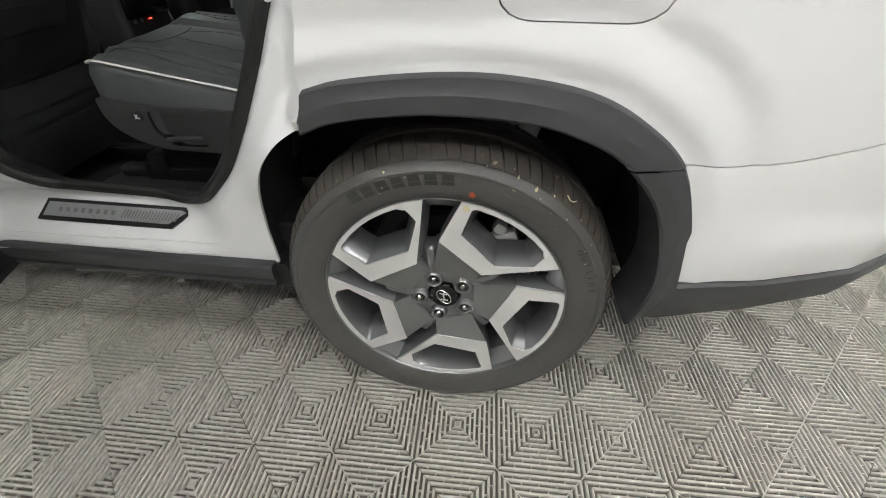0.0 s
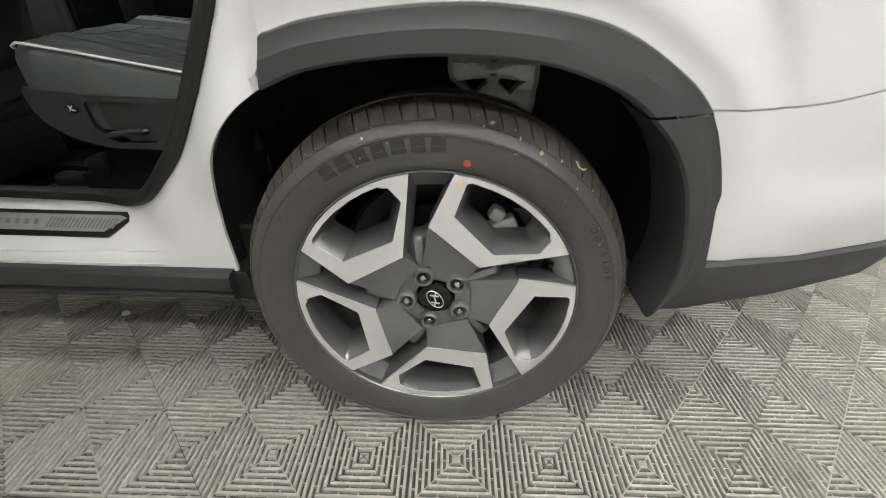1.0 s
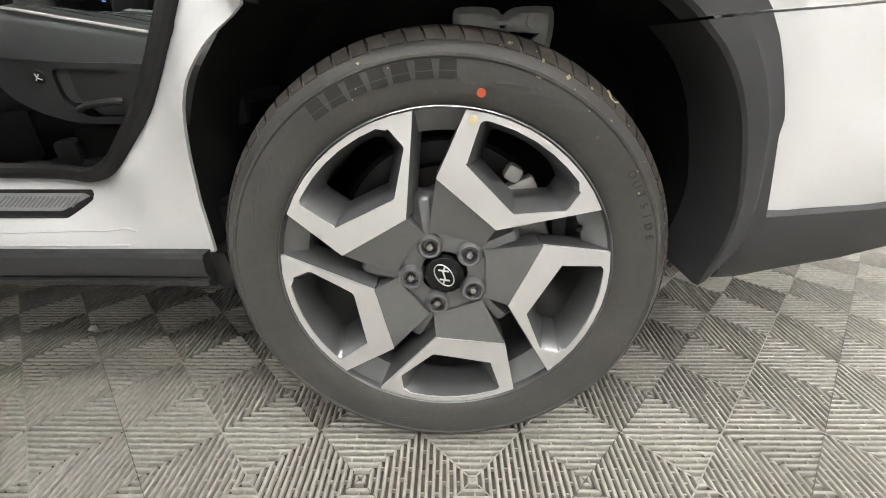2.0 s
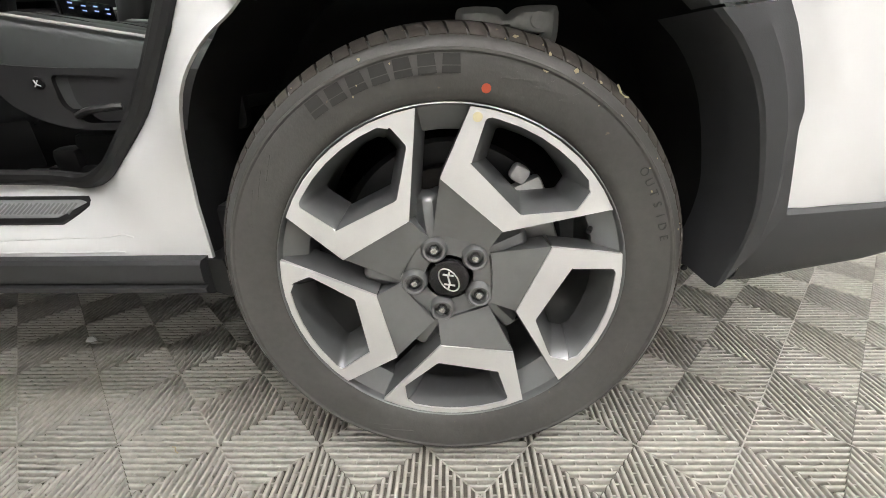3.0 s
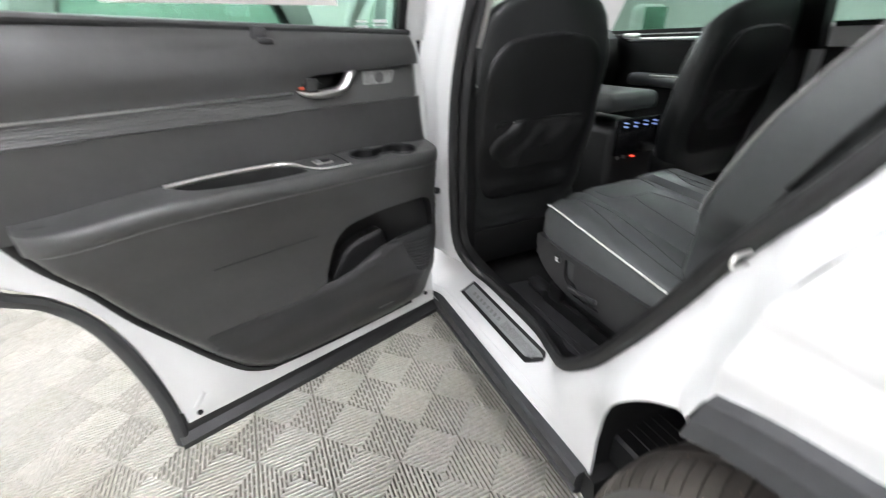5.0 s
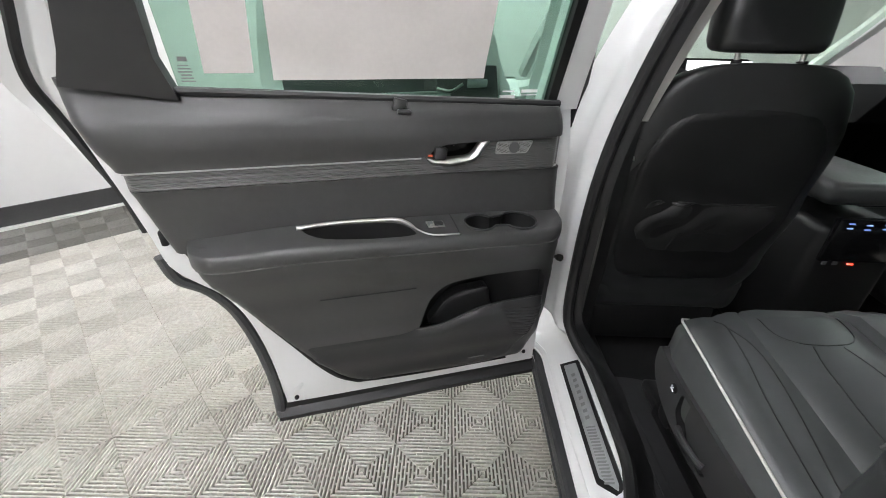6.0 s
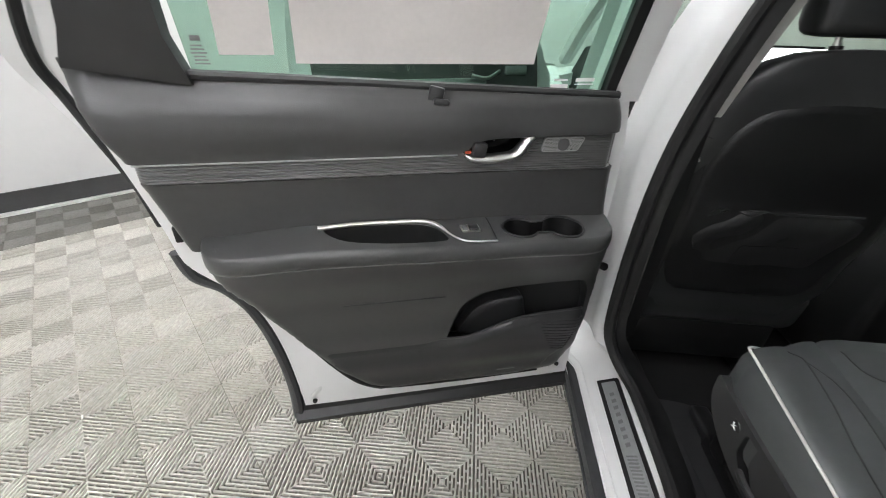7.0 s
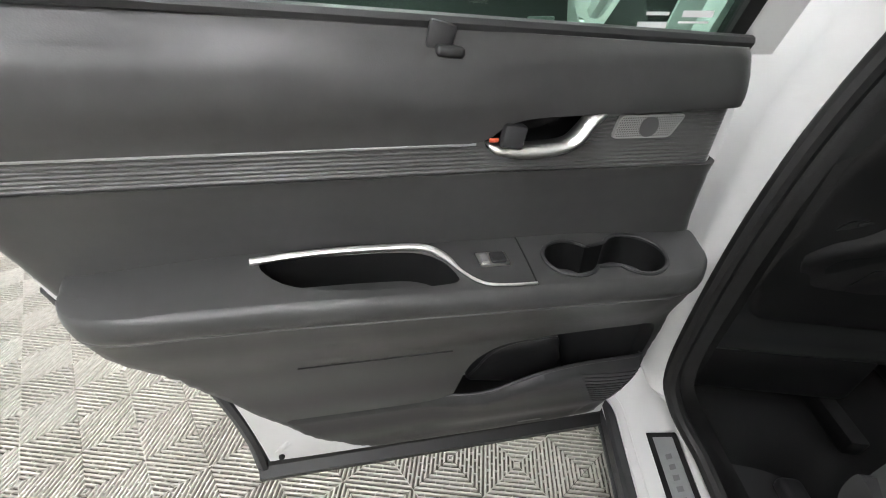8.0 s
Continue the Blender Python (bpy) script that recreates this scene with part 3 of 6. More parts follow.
wheel(Matrix.Translation((0.0, 0.004, 0.372)) @ Matrix.Rotation(radians(-1.9), 4, "X"), car)

# body side surfaces: x along the car, z up, y inward
ARCH_OUT = curve([(-0.228, 0.840), (-0.158, 0.859), (-0.021, 0.875), (0.094, 0.876), (0.219, 0.857), (0.311, 0.814), (0.386, 0.752), (0.436, 0.645), (0.44, 0.61), (0.464, 0.503)], 4)
ARCH_IN = curve([(-0.24, 0.771), (-0.17, 0.797), (-0.03, 0.816), (0.101, 0.814), (0.189, 0.799), (0.285, 0.757), (0.367, 0.666), (0.409, 0.54), (0.413, 0.463), (0.394, 0.384)], 4)
PLAN = [(-0.3, -0.012), (0.3, -0.018), (0.466, -0.022), (0.641, 0.008), (0.829, 0.06), (0.944, 0.122), (1.04, 0.195), (1.12, 0.30), (1.16, 0.42)]


def body_y(x, z):
    y = lerp_table(x, PLAN)
    d = near((x, z), ARCH_OUT)
    y += 0.007 * (1 - smoothstep(0.018, 0.034, d))
    d = 0.325 - math.hypot(x - 0.2, z - 0.65) if x > 0.2 else 0.957 + 0.045 * (x + 0.2) - z
    y += 0.0055 * smoothstep(-0.003, 0.017, d) * (1 - smoothstep(0.02, 0.08, d)) * smoothstep(0.62, 0.80, z)
    y += 0.30 * max(0.0, z - 0.97) ** 2 + 0.03 * max(0.0, 0.74 - z) * smoothstep(0.45, 0.6, x)
    return y


def on_body(x, z):
    return Vector((x, body_y(x, z), z))


SEAM = [(0.386, 0.7515), (0.455, 0.7555), (0.511, 0.760), (0.56, 0.766), (0.62, 0.7785), (0.68, 0.791), (0.85, 0.828), (1.15, 0.89)]
SEAM = [tuple(p) for p in curve(SEAM, 5)]
mid = [(a + b) / 2 for a, b in zip([Vector(p) for p in ARCH_OUT], [Vector(p) for p in ARCH_IN])]
mid_up = [p for p in mid if p.y > 0.715]
fuel = rounded([(0.068, 0.946), (0.292, 0.946), (0.305, 1.09), (0.055, 1.09)], 0.05, 5)
outline = [(-0.025, 1.42), (-0.05, 1.28), (-0.105, 1.16), (-0.172, 1.05), (-0.213, 0.968), (-0.232, 0.87), (-0.236, 0.82)] + [tuple(p) for p in mid_up[1:]] + [(x, z + 0.0013) for x, z in SEAM] + [(1.15, 1.42)]
quarter = part("quarter_panel", sheet(outline, on_body, 0.015, [fuel], 0.02, (0, 1, 0)), M_PAINT, car, "glossy white rear quarter panel", smooth=40)
cf = sum((p for p in fuel), Vector((0, 0))) / len(fuel)
small = [cf + (p - cf) * (1 - 0.0024 / max(0.02, (p - cf).length)) for p in fuel]
part("fuel_door", sheet(small, on_body, 0.012, (), 0.012, (0, 1, 0)), M_PAINT, quarter, "white fuel filler door", smooth=40)
part("fuel_recess", sheet([cf + (p - cf) * 1.06 for p in fuel], lambda x, z: on_body(x, z) + Vector((0, 0.0125, 0)), 0.02), M_SEAL, quarter)
low = [p for p in mid if p.y < 0.765]
outline = [(x, z - 0.0013) for x, z in reversed(SEAM)] + [tuple(p + Vector((0.004, 0))) for p in low] + [(0.45, 0.497), (0.641, 0.5), (0.829, 0.503), (0.944, 0.506), (1.04, 0.51), (1.15, 0.52)]


def bumper_y(x, z):
    """Bumper side: a flat face with a lower edge that turns under behind a crease."""
    p = on_body(x, z)
    line = lerp_table(x, [(0.47, 0.50), (0.56, 0.545), (0.66, 0.575), (1.1, 0.60)])
    p.y += 0.10 * max(0.0, line - z) - 0.01 * smoothstep(0.66, 0.60, z) * smoothstep(0.5, 0.62, x)
    return p


part("rear_bumper", sheet(outline, bumper_y, 0.022, (), 0.02, (0, 1, 0)), M_PAINT, car, "white rear bumper corner", smooth=30)


def clad_section(o, i, deep=0.028):
    """Profile from the outer lip to the inner lip and back into the well."""
    out = []
    for f, dy in ((-0.02, 0.012), (0.0, -0.001), (0.05, -0.010), (0.32, -0.0125), (0.46, -0.0165), (0.92, -0.0175), (1.0, -0.013), (1.02, 0.0), (1.03, deep)):
        p = Vector(o).lerp(Vector(i), f)
        out.append(Vector((p.x, lerp_table(p.x, PLAN) + dy, p.y)))
    return out


def spread(line, n):
    """n points at even steps along a polyline."""
    line = [Vector(p) for p in line]
    acc = [0.0]
    for a, b in zip(line, line[1:]):
        acc.append(acc[-1] + (b - a).length)
    out = []
    for k in range(n):
        s = acc[-1] * k / (n - 1)
        i = max(q for q in range(len(acc)) if acc[q] <= s + 1e-9)
        if i == len(line) - 1:
            out.append(line[-1])
        else:
            out.append(line[i].lerp(line[i + 1], (s - acc[i]) / (acc[i + 1] - acc[i])))
    return out


top = lambda p: p[1] > 0.757 or p[0] < 0
up = list(zip(spread([p for p in ARCH_OUT if top(p)] + [(0.3855, 0.7535)], 40), spread([p for p in ARCH_IN if p[1] > 0.75 or p[0] < 0] + [(0.299, 0.7455)], 40)))
down = list(zip(spread([(0.3868, 0.7505)] + [p for p in ARCH_OUT if p[1] < 0.745 and p[0] > 0], 30), spread([(0.3005, 0.7425)] + [p for p in ARCH_IN if p[1] < 0.735 and p[0] > 0], 30)))
end = clad_section(*up[0])
arch = part("arch_cladding", loft([clad_section(o, i) for o, i in up], False), M_CLAD, car, "grained dark grey wheel arch cladding", smooth=22)
part("arch_end", loft([end, [Vector((p.x, 0.03, p.z)) for p in end]], False), M_CLAD, arch)
rear = part("rear_cladding", loft([clad_section(o, i, 0.12) for o, i in down], False), M_CLAD, car, "grained dark grey lower bumper cladding", smooth=22)
rows = []
for x, zt, zb in ((0.43, 0.503, 0.383), (0.464, 0.501, 0.386), (0.55, 0.501, 0.396), (0.641, 0.502, 0.404), (0.74, 0.503, 0.413), (0.829, 0.505, 0.421), (0.9, 0.506, 0.43), (0.95, 0.508, 0.438), (1.0, 0.51, 0.447), (1.05, 0.512, 0.458), (1.1, 0.515, 0.47)):
    y = lerp_table(x, PLAN)
    rows.append([Vector((x, y + dy, zt + (zb - zt) * f)) for f, dy in ((0.0, 0.07), (0.0, 0.0), (0.05, -0.006), (0.35, -0.008), (0.9, 0.006), (1.0, 0.014), (1.05, 0.05))])
part("skirt", loft(rows, False), M_CLAD, rear, smooth=25)
# wheel well
WELL = curve([(-0.40, 0.255), (-0.428, 0.36), (-0.430, 0.48), (-0.420, 0.57), (-0.383, 0.668), (-0.333, 0.733), (-0.27, 0.80), (-0.14, 0.855), (0.03, 0.87), (0.18, 0.85), (0.30, 0.79), (0.39, 0.70), (0.435, 0.58), (0.445, 0.47), (0.425, 0.385)], 4)
rings = [[Vector((p[0], y if p[0] < -0.15 or k else 0.03, p[1])) for p in WELL] for k, y in enumerate((0.078, 0.2, 0.42))]
rings.append([Vector((p[0] * 0.3, 0.43, 0.35 + (p[1] - 0.35) * 0.3)) for p in WELL])
rings.append([Vector((0.0, 0.43, 0.35)) for p in WELL])
part("arch_liner", loft(rings, False), M_FELT, car, "black felt wheel arch liner")
for x, z in ((0.343, 0.725), (0.424, 0.581), (0.443, 0.453), (0.424, 0.36)):
    part("push_pin", disc(0.0055, 12, (x - 0.014, 0.075, z), 0.004), M_HARD, car, "black plastic liner pin")
ARM = [Vector(p) for p in curve([(0.012, 0.772), (0.03, 0.781), (0.085, 0.779), (0.102, 0.768), (0.12, 0.779), (0.175, 0.781), (0.193, 0.77), (0.192, 0.70), (0.18, 0.655), (0.152, 0.655), (0.14, 0.69), (0.102, 0.682), (0.062, 0.69), (0.05, 0.71), (0.018, 0.735)], 3, True)]
arm = sheet(ARM, lambda x, z: Vector((x, 0.262 - 0.016 * smoothstep(0.0, 0.014, near((x, z), ARM, True)) + 0.012 * (1 - smoothstep(0.0, 0.02, abs(z - 0.735 + 0.2 * abs(x - 0.102)))), z)), 0.007, [[(0.034, 0.738), (0.088, 0.742), (0.092, 0.732), (0.066, 0.712)], [(0.116, 0.742), (0.168, 0.738), (0.138, 0.712), (0.112, 0.732)], [(0.096, 0.752), (0.108, 0.752), (0.108, 0.747), (0.096, 0.747)]], 0.04, (0, 1, 0))
tube([(0.048, 0.24, 0.757), (0.048, 0.262, 0.757)], 0.013, 14, arm)
tube([(0.155, 0.24, 0.757), (0.155, 0.262, 0.757)], 0.013, 14, arm)
part("suspension_arm", arm, M_CAST, car, "bare cast suspension arm above the tyre")

# door opening, sill and pillar
OPEN = [(-0.12, 1.30), (-0.165, 1.18), (-0.228, 1.06), (-0.292, 0.957), (-0.359, 0.824), (-0.432, 0.695), (-0.475, 0.63), (-0.515, 0.585), (-0.56, 0.543), (-0.61, 0.515), (-0.67, 0.497), (-0.75, 0.50), (-0.95, 0.505), (-1.03, 0.522),
        (-1.075, 0.575), (-1.096, 0.65), (-1.101, 0.8), (-1.098, 1.0), (-1.088, 1.2), (-1.05, 1.42), (-0.97, 1.6), (-0.3, 1.6), (-0.15, 1.45)]
OPEN = [Vector(p) for p in curve(OPEN, 6, True)]


ARCH_JAMB = curve([(-0.25, 0.768), (-0.275, 0.756), (-0.325, 0.72), (-0.372, 0.66), (-0.408, 0.57), (-0.421, 0.5), (-0.421, 0.44), (-0.42, 0.386)], 4)


EDGE = [(-0.03, 1.40), (-0.055, 1.28), (-0.11, 1.16), (-0.175, 1.05), (-0.213, 0.968), (-0.236, 0.845), (-0.246, 0.78)]


def jamb(x, z):
    yb = 0.066
    ys = 0.062 + max(0.0, z - 0.405) * 1.22
    k = smoothstep(-0.50, -0.72, x) * smoothstep(0.58, 0.47, z)
    y = yb + (ys - yb) * k
    y -= 0.055 * (1 - smoothstep(0.0, 0.05, near((x, z), EDGE))) * smoothstep(0.74, 0.8, z)
    y -= 0.045 * (1 - smoothstep(0.0, 0.06, near((x, z), ARCH_JAMB))) * smoothstep(0.5, 0.7, z)
    y -= 0.035 * smoothstep(-1.15, -1.24, x)
    y += 0.34 * max(0.0, z - 1.08) ** 1.25
    d = near((x, z), OPEN, True)
    y += 0.025 * (1 - smoothstep(0.0, 0.03, d)) * (1 - k)
    return Vector((x, y, z))


edge = curve([(-0.03, 1.40), (-0.055, 1.28), (-0.11, 1.16), (-0.175, 1.05), (-0.215, 0.968), (-0.236, 0.845), (-0.246, 0.79)], 4) + ARCH_JAMB
outline = [(-0.03, 1.66)] + [tuple(p) for p in edge] + [(-1.9, 0.386), (-1.9, 0.47), (-1.36, 0.48), (-1.275, 0.55), (-1.25, 0.7), (-1.25, 1.0), (-1.245, 1.2), (-1.2, 1.42), (-1.12, 1.66)]
part("door_frame", sheet(outline, jamb, 0.022, [OPEN], 0.008, (0, 1, 0)), M_PAINT, car, "white painted door opening with sill and pillar", smooth=40)
ring = [jamb(p[0], p[1]) for p in OPEN]
depth = [p.y for p in ring]
for _ in range(3):
    depth = [sum(depth[(i + k) % len(depth)] for k in range(-4, 5)) / 9 for i in range(len(depth))]
for p, y in zip(ring, depth):
    p.y = y
inset = []
for i, p in enumerate(ring):
    d = ring[(i + 1) % len(ring)] - ring[i - 1]
    n = Vector((-d.z, 0, d.x)).normalized()
    n = n if n.dot(Vector((-0.68 - p.x, 0, 1.0 - p.z))) > 0 else -n
    inset.append(p + n * 0.011 + Vector((0, -0.003, 0)))
part("door_seal", tube(inset + [inset[0]], 0.0145, 10, caps=False), M_SEAL, car, "black rubber door seal")
cen = Vector((-0.68, 0, 1.0))
back = [[p + Vector((0, 0.006, 0)) for p in ring]]
for inn, dy, dz in ((0.012, 0.012, -0.010), (0.018, 0.022, -0.034), (0.022, 0.034, -0.045)):
    r = []
    for p in ring:
        d = Vector((cen.x - p.x, 0, cen.z - p.z))
        low = smoothstep(0.60, 0.53, p.z)
        r.append(p + d.normalized() * inn * (1 - low) + Vector((0, dy * (1 + 1.6 * low), dz * low)))
    back.append(r)
part("opening_trim", loft(back), M_DARK_SHADED, car, "black inner door opening trim", smooth=50)
# pressed lines along the white sill
for line in ([(-1.9, 0.412), (-0.846, 0.416), (-0.711, 0.419), (-0.609, 0.423), (-0.578, 0.429), (-0.561, 0.4325), (-0.554, 0.426)], [(-1.9, 0.398), (-0.86, 0.3985), (-0.574, 0.399)]):
    press = [jamb(x, z) for x, z in spread(line, 60)]
    part("sill_pressing", tube(press, 0.0016, 6), M_PAINT, car, m=ID)
# rocker cladding under the white sill
sec = [(0.045, 0.392), (0.038, 0.386), (0.036, 0.362), (0.039, 0.350), (0.046, 0.347), (0.046, 0.344), (0.036, 0.341), (0.037, 0.331), (0.055, 0.320), (0.12, 0.31), (0.3, 0.30), (0.3, 0.34), (0.07, 0.392)]
part("rocker_cladding", loft([[Vector((x, y, z)) for y, z in sec] for x in (-2.3, -1.5, -0.9, -0.45, -0.428)], True, True, True), M_CLAD, car, "dark grey plastic rocker cladding", smooth=30)
flap = [(-0.428, 0.386), (-0.40, 0.386), (-0.39, 0.33), (-0.372, 0.29), (-0.40, 0.31), (-0.435, 0.322)]
part("mud_flap", loft([[Vector((x, y, z)) for x, z in flap] for y in (0.06, 0.09, 0.3)], True, True, True), M_SEAL, car)
# sill plate: black frame with a brushed insert
SIDE = lambda x, s: Vector((x, 0.102 + 0.05 * s, 0.441 + 0.05 * s * 0.85))


def sill_piece(poly, lift):
    n = Vector((0, -0.65, 0.76)) * lift
    a = [SIDE(x, s) + n for x, s in poly]
    b = [SIDE(x, s) - Vector((0, -0.65, 0.76)) * 0.004 for x, s in poly]
    return loft([b, a], True, False, True)


plate = part("sill_plate", sill_piece(rounded([(-1.076, -0.05), (-0.705, -0.05), (-0.655, 0.64), (-0.672, 0.84), (-1.06, 0.84)], 0.012, 3), 0.004), M_DARK_SHADED, car, "black door sill plate with brushed metal insert")
part("sill_insert", sill_piece(rounded([(-1.062, 0.12), (-0.714, 0.12), (-0.672, 0.62), (-0.685, 0.70), (-1.052, 0.70)], 0.006, 2), 0.0055), M_PLATE, plate, "brushed metal insert")
for k in range(8):
    x = -1.02 + 0.021 * k
    part("sill_mark", sill_piece([(x, 0.32), (x + 0.010, 0.32), (x + 0.010, 0.50), (x, 0.50)], 0.006), M_ETCH, plate)
for k in range(18):
    x = -0.845 + 0.0085 * k
    part("sill_hatch", sill_piece([(x, 0.22 + 0.02 * (k % 3)), (x + 0.004, 0.22), (x + 0.012, 0.60 - 0.03 * (k % 4)), (x + 0.008, 0.60)], 0.006), M_ETCH, plate)
# door striker loop on the pillar
st = bmesh.new()
tube(curve([(-0.284, 0.08, 0.969), (-0.284, 0.055, 0.969), (-0.284, 0.049, 0.961), (-0.284, 0.055, 0.953), (-0.284, 0.08, 0.953)], 4), 0.0026, 8, st)
part("door_striker", st, M_CHROME, car, "steel door striker loop")

# ---- rear door, swung open: u along the door from the hinge, w inward, z up ----
DOOR = pose(-1.20, 0.04, 0, 0, 0, -73.84)


def lean(z):
    return 0.40 * max(0.0, z - 1.2)


SKIN = curve([(0.0, 0.40), (0.005, 1.0), (0.02, 1.2), (0.05, 1.3), (0.09, 1.62), (0.99, 1.62), (1.085, 1.38), (1.118, 1.30), (1.126, 1.25), (1.112, 1.20), (1.075, 1.135), (1.025, 1.03), (1.0, 0.93),
              (0.985, 0.865), (0.95, 0.822), (0.90, 0.785), (0.855, 0.715), (0.828, 0.60), (0.815, 0.46), (0.81, 0.40)], 3)
SKIN = [Vector(p) for p in SKIN]
GLASS = [(0.125, 1.18), (0.83, 1.215), (0.826, 1.25), (0.805, 1.60), (0.14, 1.60)]
WINDOW = [(0.128, 1.20), (0.99, 1.25), (0.955, 1.40), (0.88, 1.585), (0.14, 1.585)]
skin_y = lambda u, z: Vector((u, -0.012 + lean(z) + 0.03 * ((z - 0.8) / 0.5) ** 2 * (z < 0.8), z))
door = part("rear_door", sheet(SKIN, skin_y, 0.035, [WINDOW], 0.004, (0, 1, 0)), M_PAINT, car, "white rear passenger door standing wide open", m=DOOR)
FRAME = curve([(0.02, 0.383), (0.022, 1.0), (0.045, 1.2), (0.075, 1.3), (0.11, 1.60), (0.90, 1.60), (0.985, 1.37), (1.015, 1.30), (1.03, 1.25), (1.028, 1.2), (1.012, 1.13), (0.99, 1.04), (0.972, 0.95),
               (0.96, 0.88), (0.925, 0.835), (0.875, 0.785), (0.838, 0.71), (0.814, 0.60), (0.80, 0.46), (0.795, 0.383)], 3)
FRAME = [Vector(p) for p in FRAME]


def frame_y(u, z):
    w = 0.036 + lean(z) + 0.02 * smoothstep(0.5, 1.1, z)
    w += 0.012 * smoothstep(0.80, 0.70, u) * smoothstep(0.36, 0.47, z) * smoothstep(0.02, 0.1, u)
    return Vector((u, w, z))


part("inner_panel", sheet(FRAME, frame_y, 0.03, [WINDOW, [(0.45, 0.56), (0.45, 0.85), (0.055, 0.85), (0.055, 0.56)]], 0.03, (0, -1, 0)), M_PAINT, door, "white painted inner door steel", m=DOOR, smooth=40)
seal = curve([Vector((u, 0.012 + lean(z), z)) for u, z in ((0.938, 1.60), (1.03, 1.375), (1.062, 1.30), (1.074, 1.25), (1.068, 1.2), (1.044, 1.13), (1.012, 1.04), (0.995, 0.95))], 5)
part("rear_edge_seal", tube(seal, 0.009, 8), M_SEAL, door, "black weather strip along the rear edge", m=DOOR)
# arch edge and lower cladding
ed = curve([(0.822, 0.02, 0.318), (0.819, 0.022, 0.453), (0.836, 0.022, 0.601), (0.866, 0.022, 0.715), (0.911, 0.022, 0.787), (0.966, 0.022, 0.828), (0.984, 0.022, 0.89)], 5)
part("arch_edge_seal", tube(ed, 0.0115, 8, flat=1.8), M_CLAD, door, "dark grey rubber lip along the arch cut-out", m=DOOR)
lowc = [(-0.016, 0.41), (-0.024, 0.37), (-0.016, 0.325), (0.008, 0.313), (0.044, 0.316), (0.048, 0.335), (0.03, 0.352), (0.024, 0.384), (0.0, 0.41)]
part("lower_cladding", loft([[Vector((u, w, z + 0.012 * (1 - u))) for w, z in lowc] for u in (0.012, 0.2, 0.5, 0.825)], True, True, True), M_STEP, door, "dark grey plastic strip under the door", m=DOOR, smooth=30)
for u, z in ((0.766, 0.403), (0.058, 0.427)):
    b = lathe([(0.0002, -0.004), (0.004, -0.004), (0.0065, 0.0), (0.0065, 0.004)], 14)
    part("drain_plug", b, M_SEAL, door, m=DOOR @ Matrix.Translation((u, 0.043, z)) @ Matrix.Rotation(math.pi, 4, "Z"))
for k in range(3):
    part("pressed_dimple", rbox((0.05 - 0.008 * k, 0.004, 0.012), 0.0019, 2, (0.755 - 0.03 * k, 0.041, 0.44 + 0.018 * k), Matrix.Rotation(radians(50), 4, "Y")), M_PAINT, door, m=DOOR)

# trim
PROF = [(0.44, 0.075), (0.50, 0.095), (0.60, 0.116), (0.70, 0.128), (0.80, 0.136), (0.88, 0.142), (0.94, 0.134), (0.99, 0.122), (1.05, 0.116), (1.072, 0.122), (1.115, 0.128), (1.16, 0.138), (1.195, 0.134), (1.225, 0.116), (1.25, 0.106)]


arm_b = 0.116
arm_out = lambda u: lerp_table(u, [(0.070, 0.02), (0.074, 0.038), (0.082, 0.054), (0.095, 0.069), (0.115, 0.083), (0.15, 0.093), (0.25, 0.097), (0.7, 0.089), (0.79, 0.083), (0.83, 0.075), (0.855, 0.063), (0.872, 0.046), (0.882, 0.028), (0.886, 0.012)])
arm_dz = lambda u: interp(u, [(0.06, -0.012), (0.3, 0.0), (0.68, 0.006), (0.88, -0.006)])
arm_low = lambda u: 0.929 + arm_dz(u)


def trim_w(u, z):
    """Depth of the lower trim: it leans out towards the armrest."""
    w = interp(z, PROF)
    reach = max(0.0, arm_b + 0.915 * arm_out(u) - interp(arm_low(u), PROF))
    w += reach * max(0.0, min(1.0, (z - 0.69) / (arm_low(u) - 0.69))) ** 2.2
    e = near((u, z), TRIM, True)
    low = smoothstep(0.98, 0.93, z)
    a = w - 0.028 * (1 - smoothstep(0.0, 0.03, e)) ** 2 * (0.3 if z > 1.2 and u < 0.9 else 1.0)
    b = 0.055 + (w - 0.055) * smoothstep(-0.012, 0.03, e)
    return a + (b - a) * low


TRIM = rounded([(0.103, 1.206), (0.606, 1.231), (0.824, 1.241), (0.934, 1.255), (0.992, 1.269), (1.006, 1.262), (1.005, 1.205), (0.965, 1.113), (0.935, 0.975), (0.882, 0.884), (0.84, 0.814), (0.795, 0.722), (0.733, 0.622), (0.686, 0.549), (0.64, 0.488), (0.568, 0.443),
                (0.217, 0.430), (0.082, 0.444), (0.046, 0.55), (0.037, 0.66), (0.042, 0.87), (0.066, 0.99), (0.078, 1.07), (0.094, 1.18)], 0.035, 4)
LOWER_TRIM = rounded([(0.895, 0.927), (0.882, 0.884), (0.84, 0.814), (0.795, 0.722), (0.733, 0.622), (0.686, 0.549), (0.64, 0.488), (0.568, 0.443),
                      (0.217, 0.430), (0.082, 0.444), (0.046, 0.55), (0.037, 0.66), (0.040, 0.80), (0.050, 0.917), (0.10, 0.920), (0.2, 0.925), (0.3, 0.929), (0.5, 0.932), (0.68, 0.935), (0.80, 0.931)], 0.02, 4)
POCKET = rounded([(0.425, 0.60), (0.422, 0.65), (0.41, 0.70), (0.39, 0.77), (0.355, 0.808), (0.28, 0.822), (0.17, 0.825), (0.10, 0.82), (0.08, 0.76), (0.075, 0.60)], 0.03, 4)
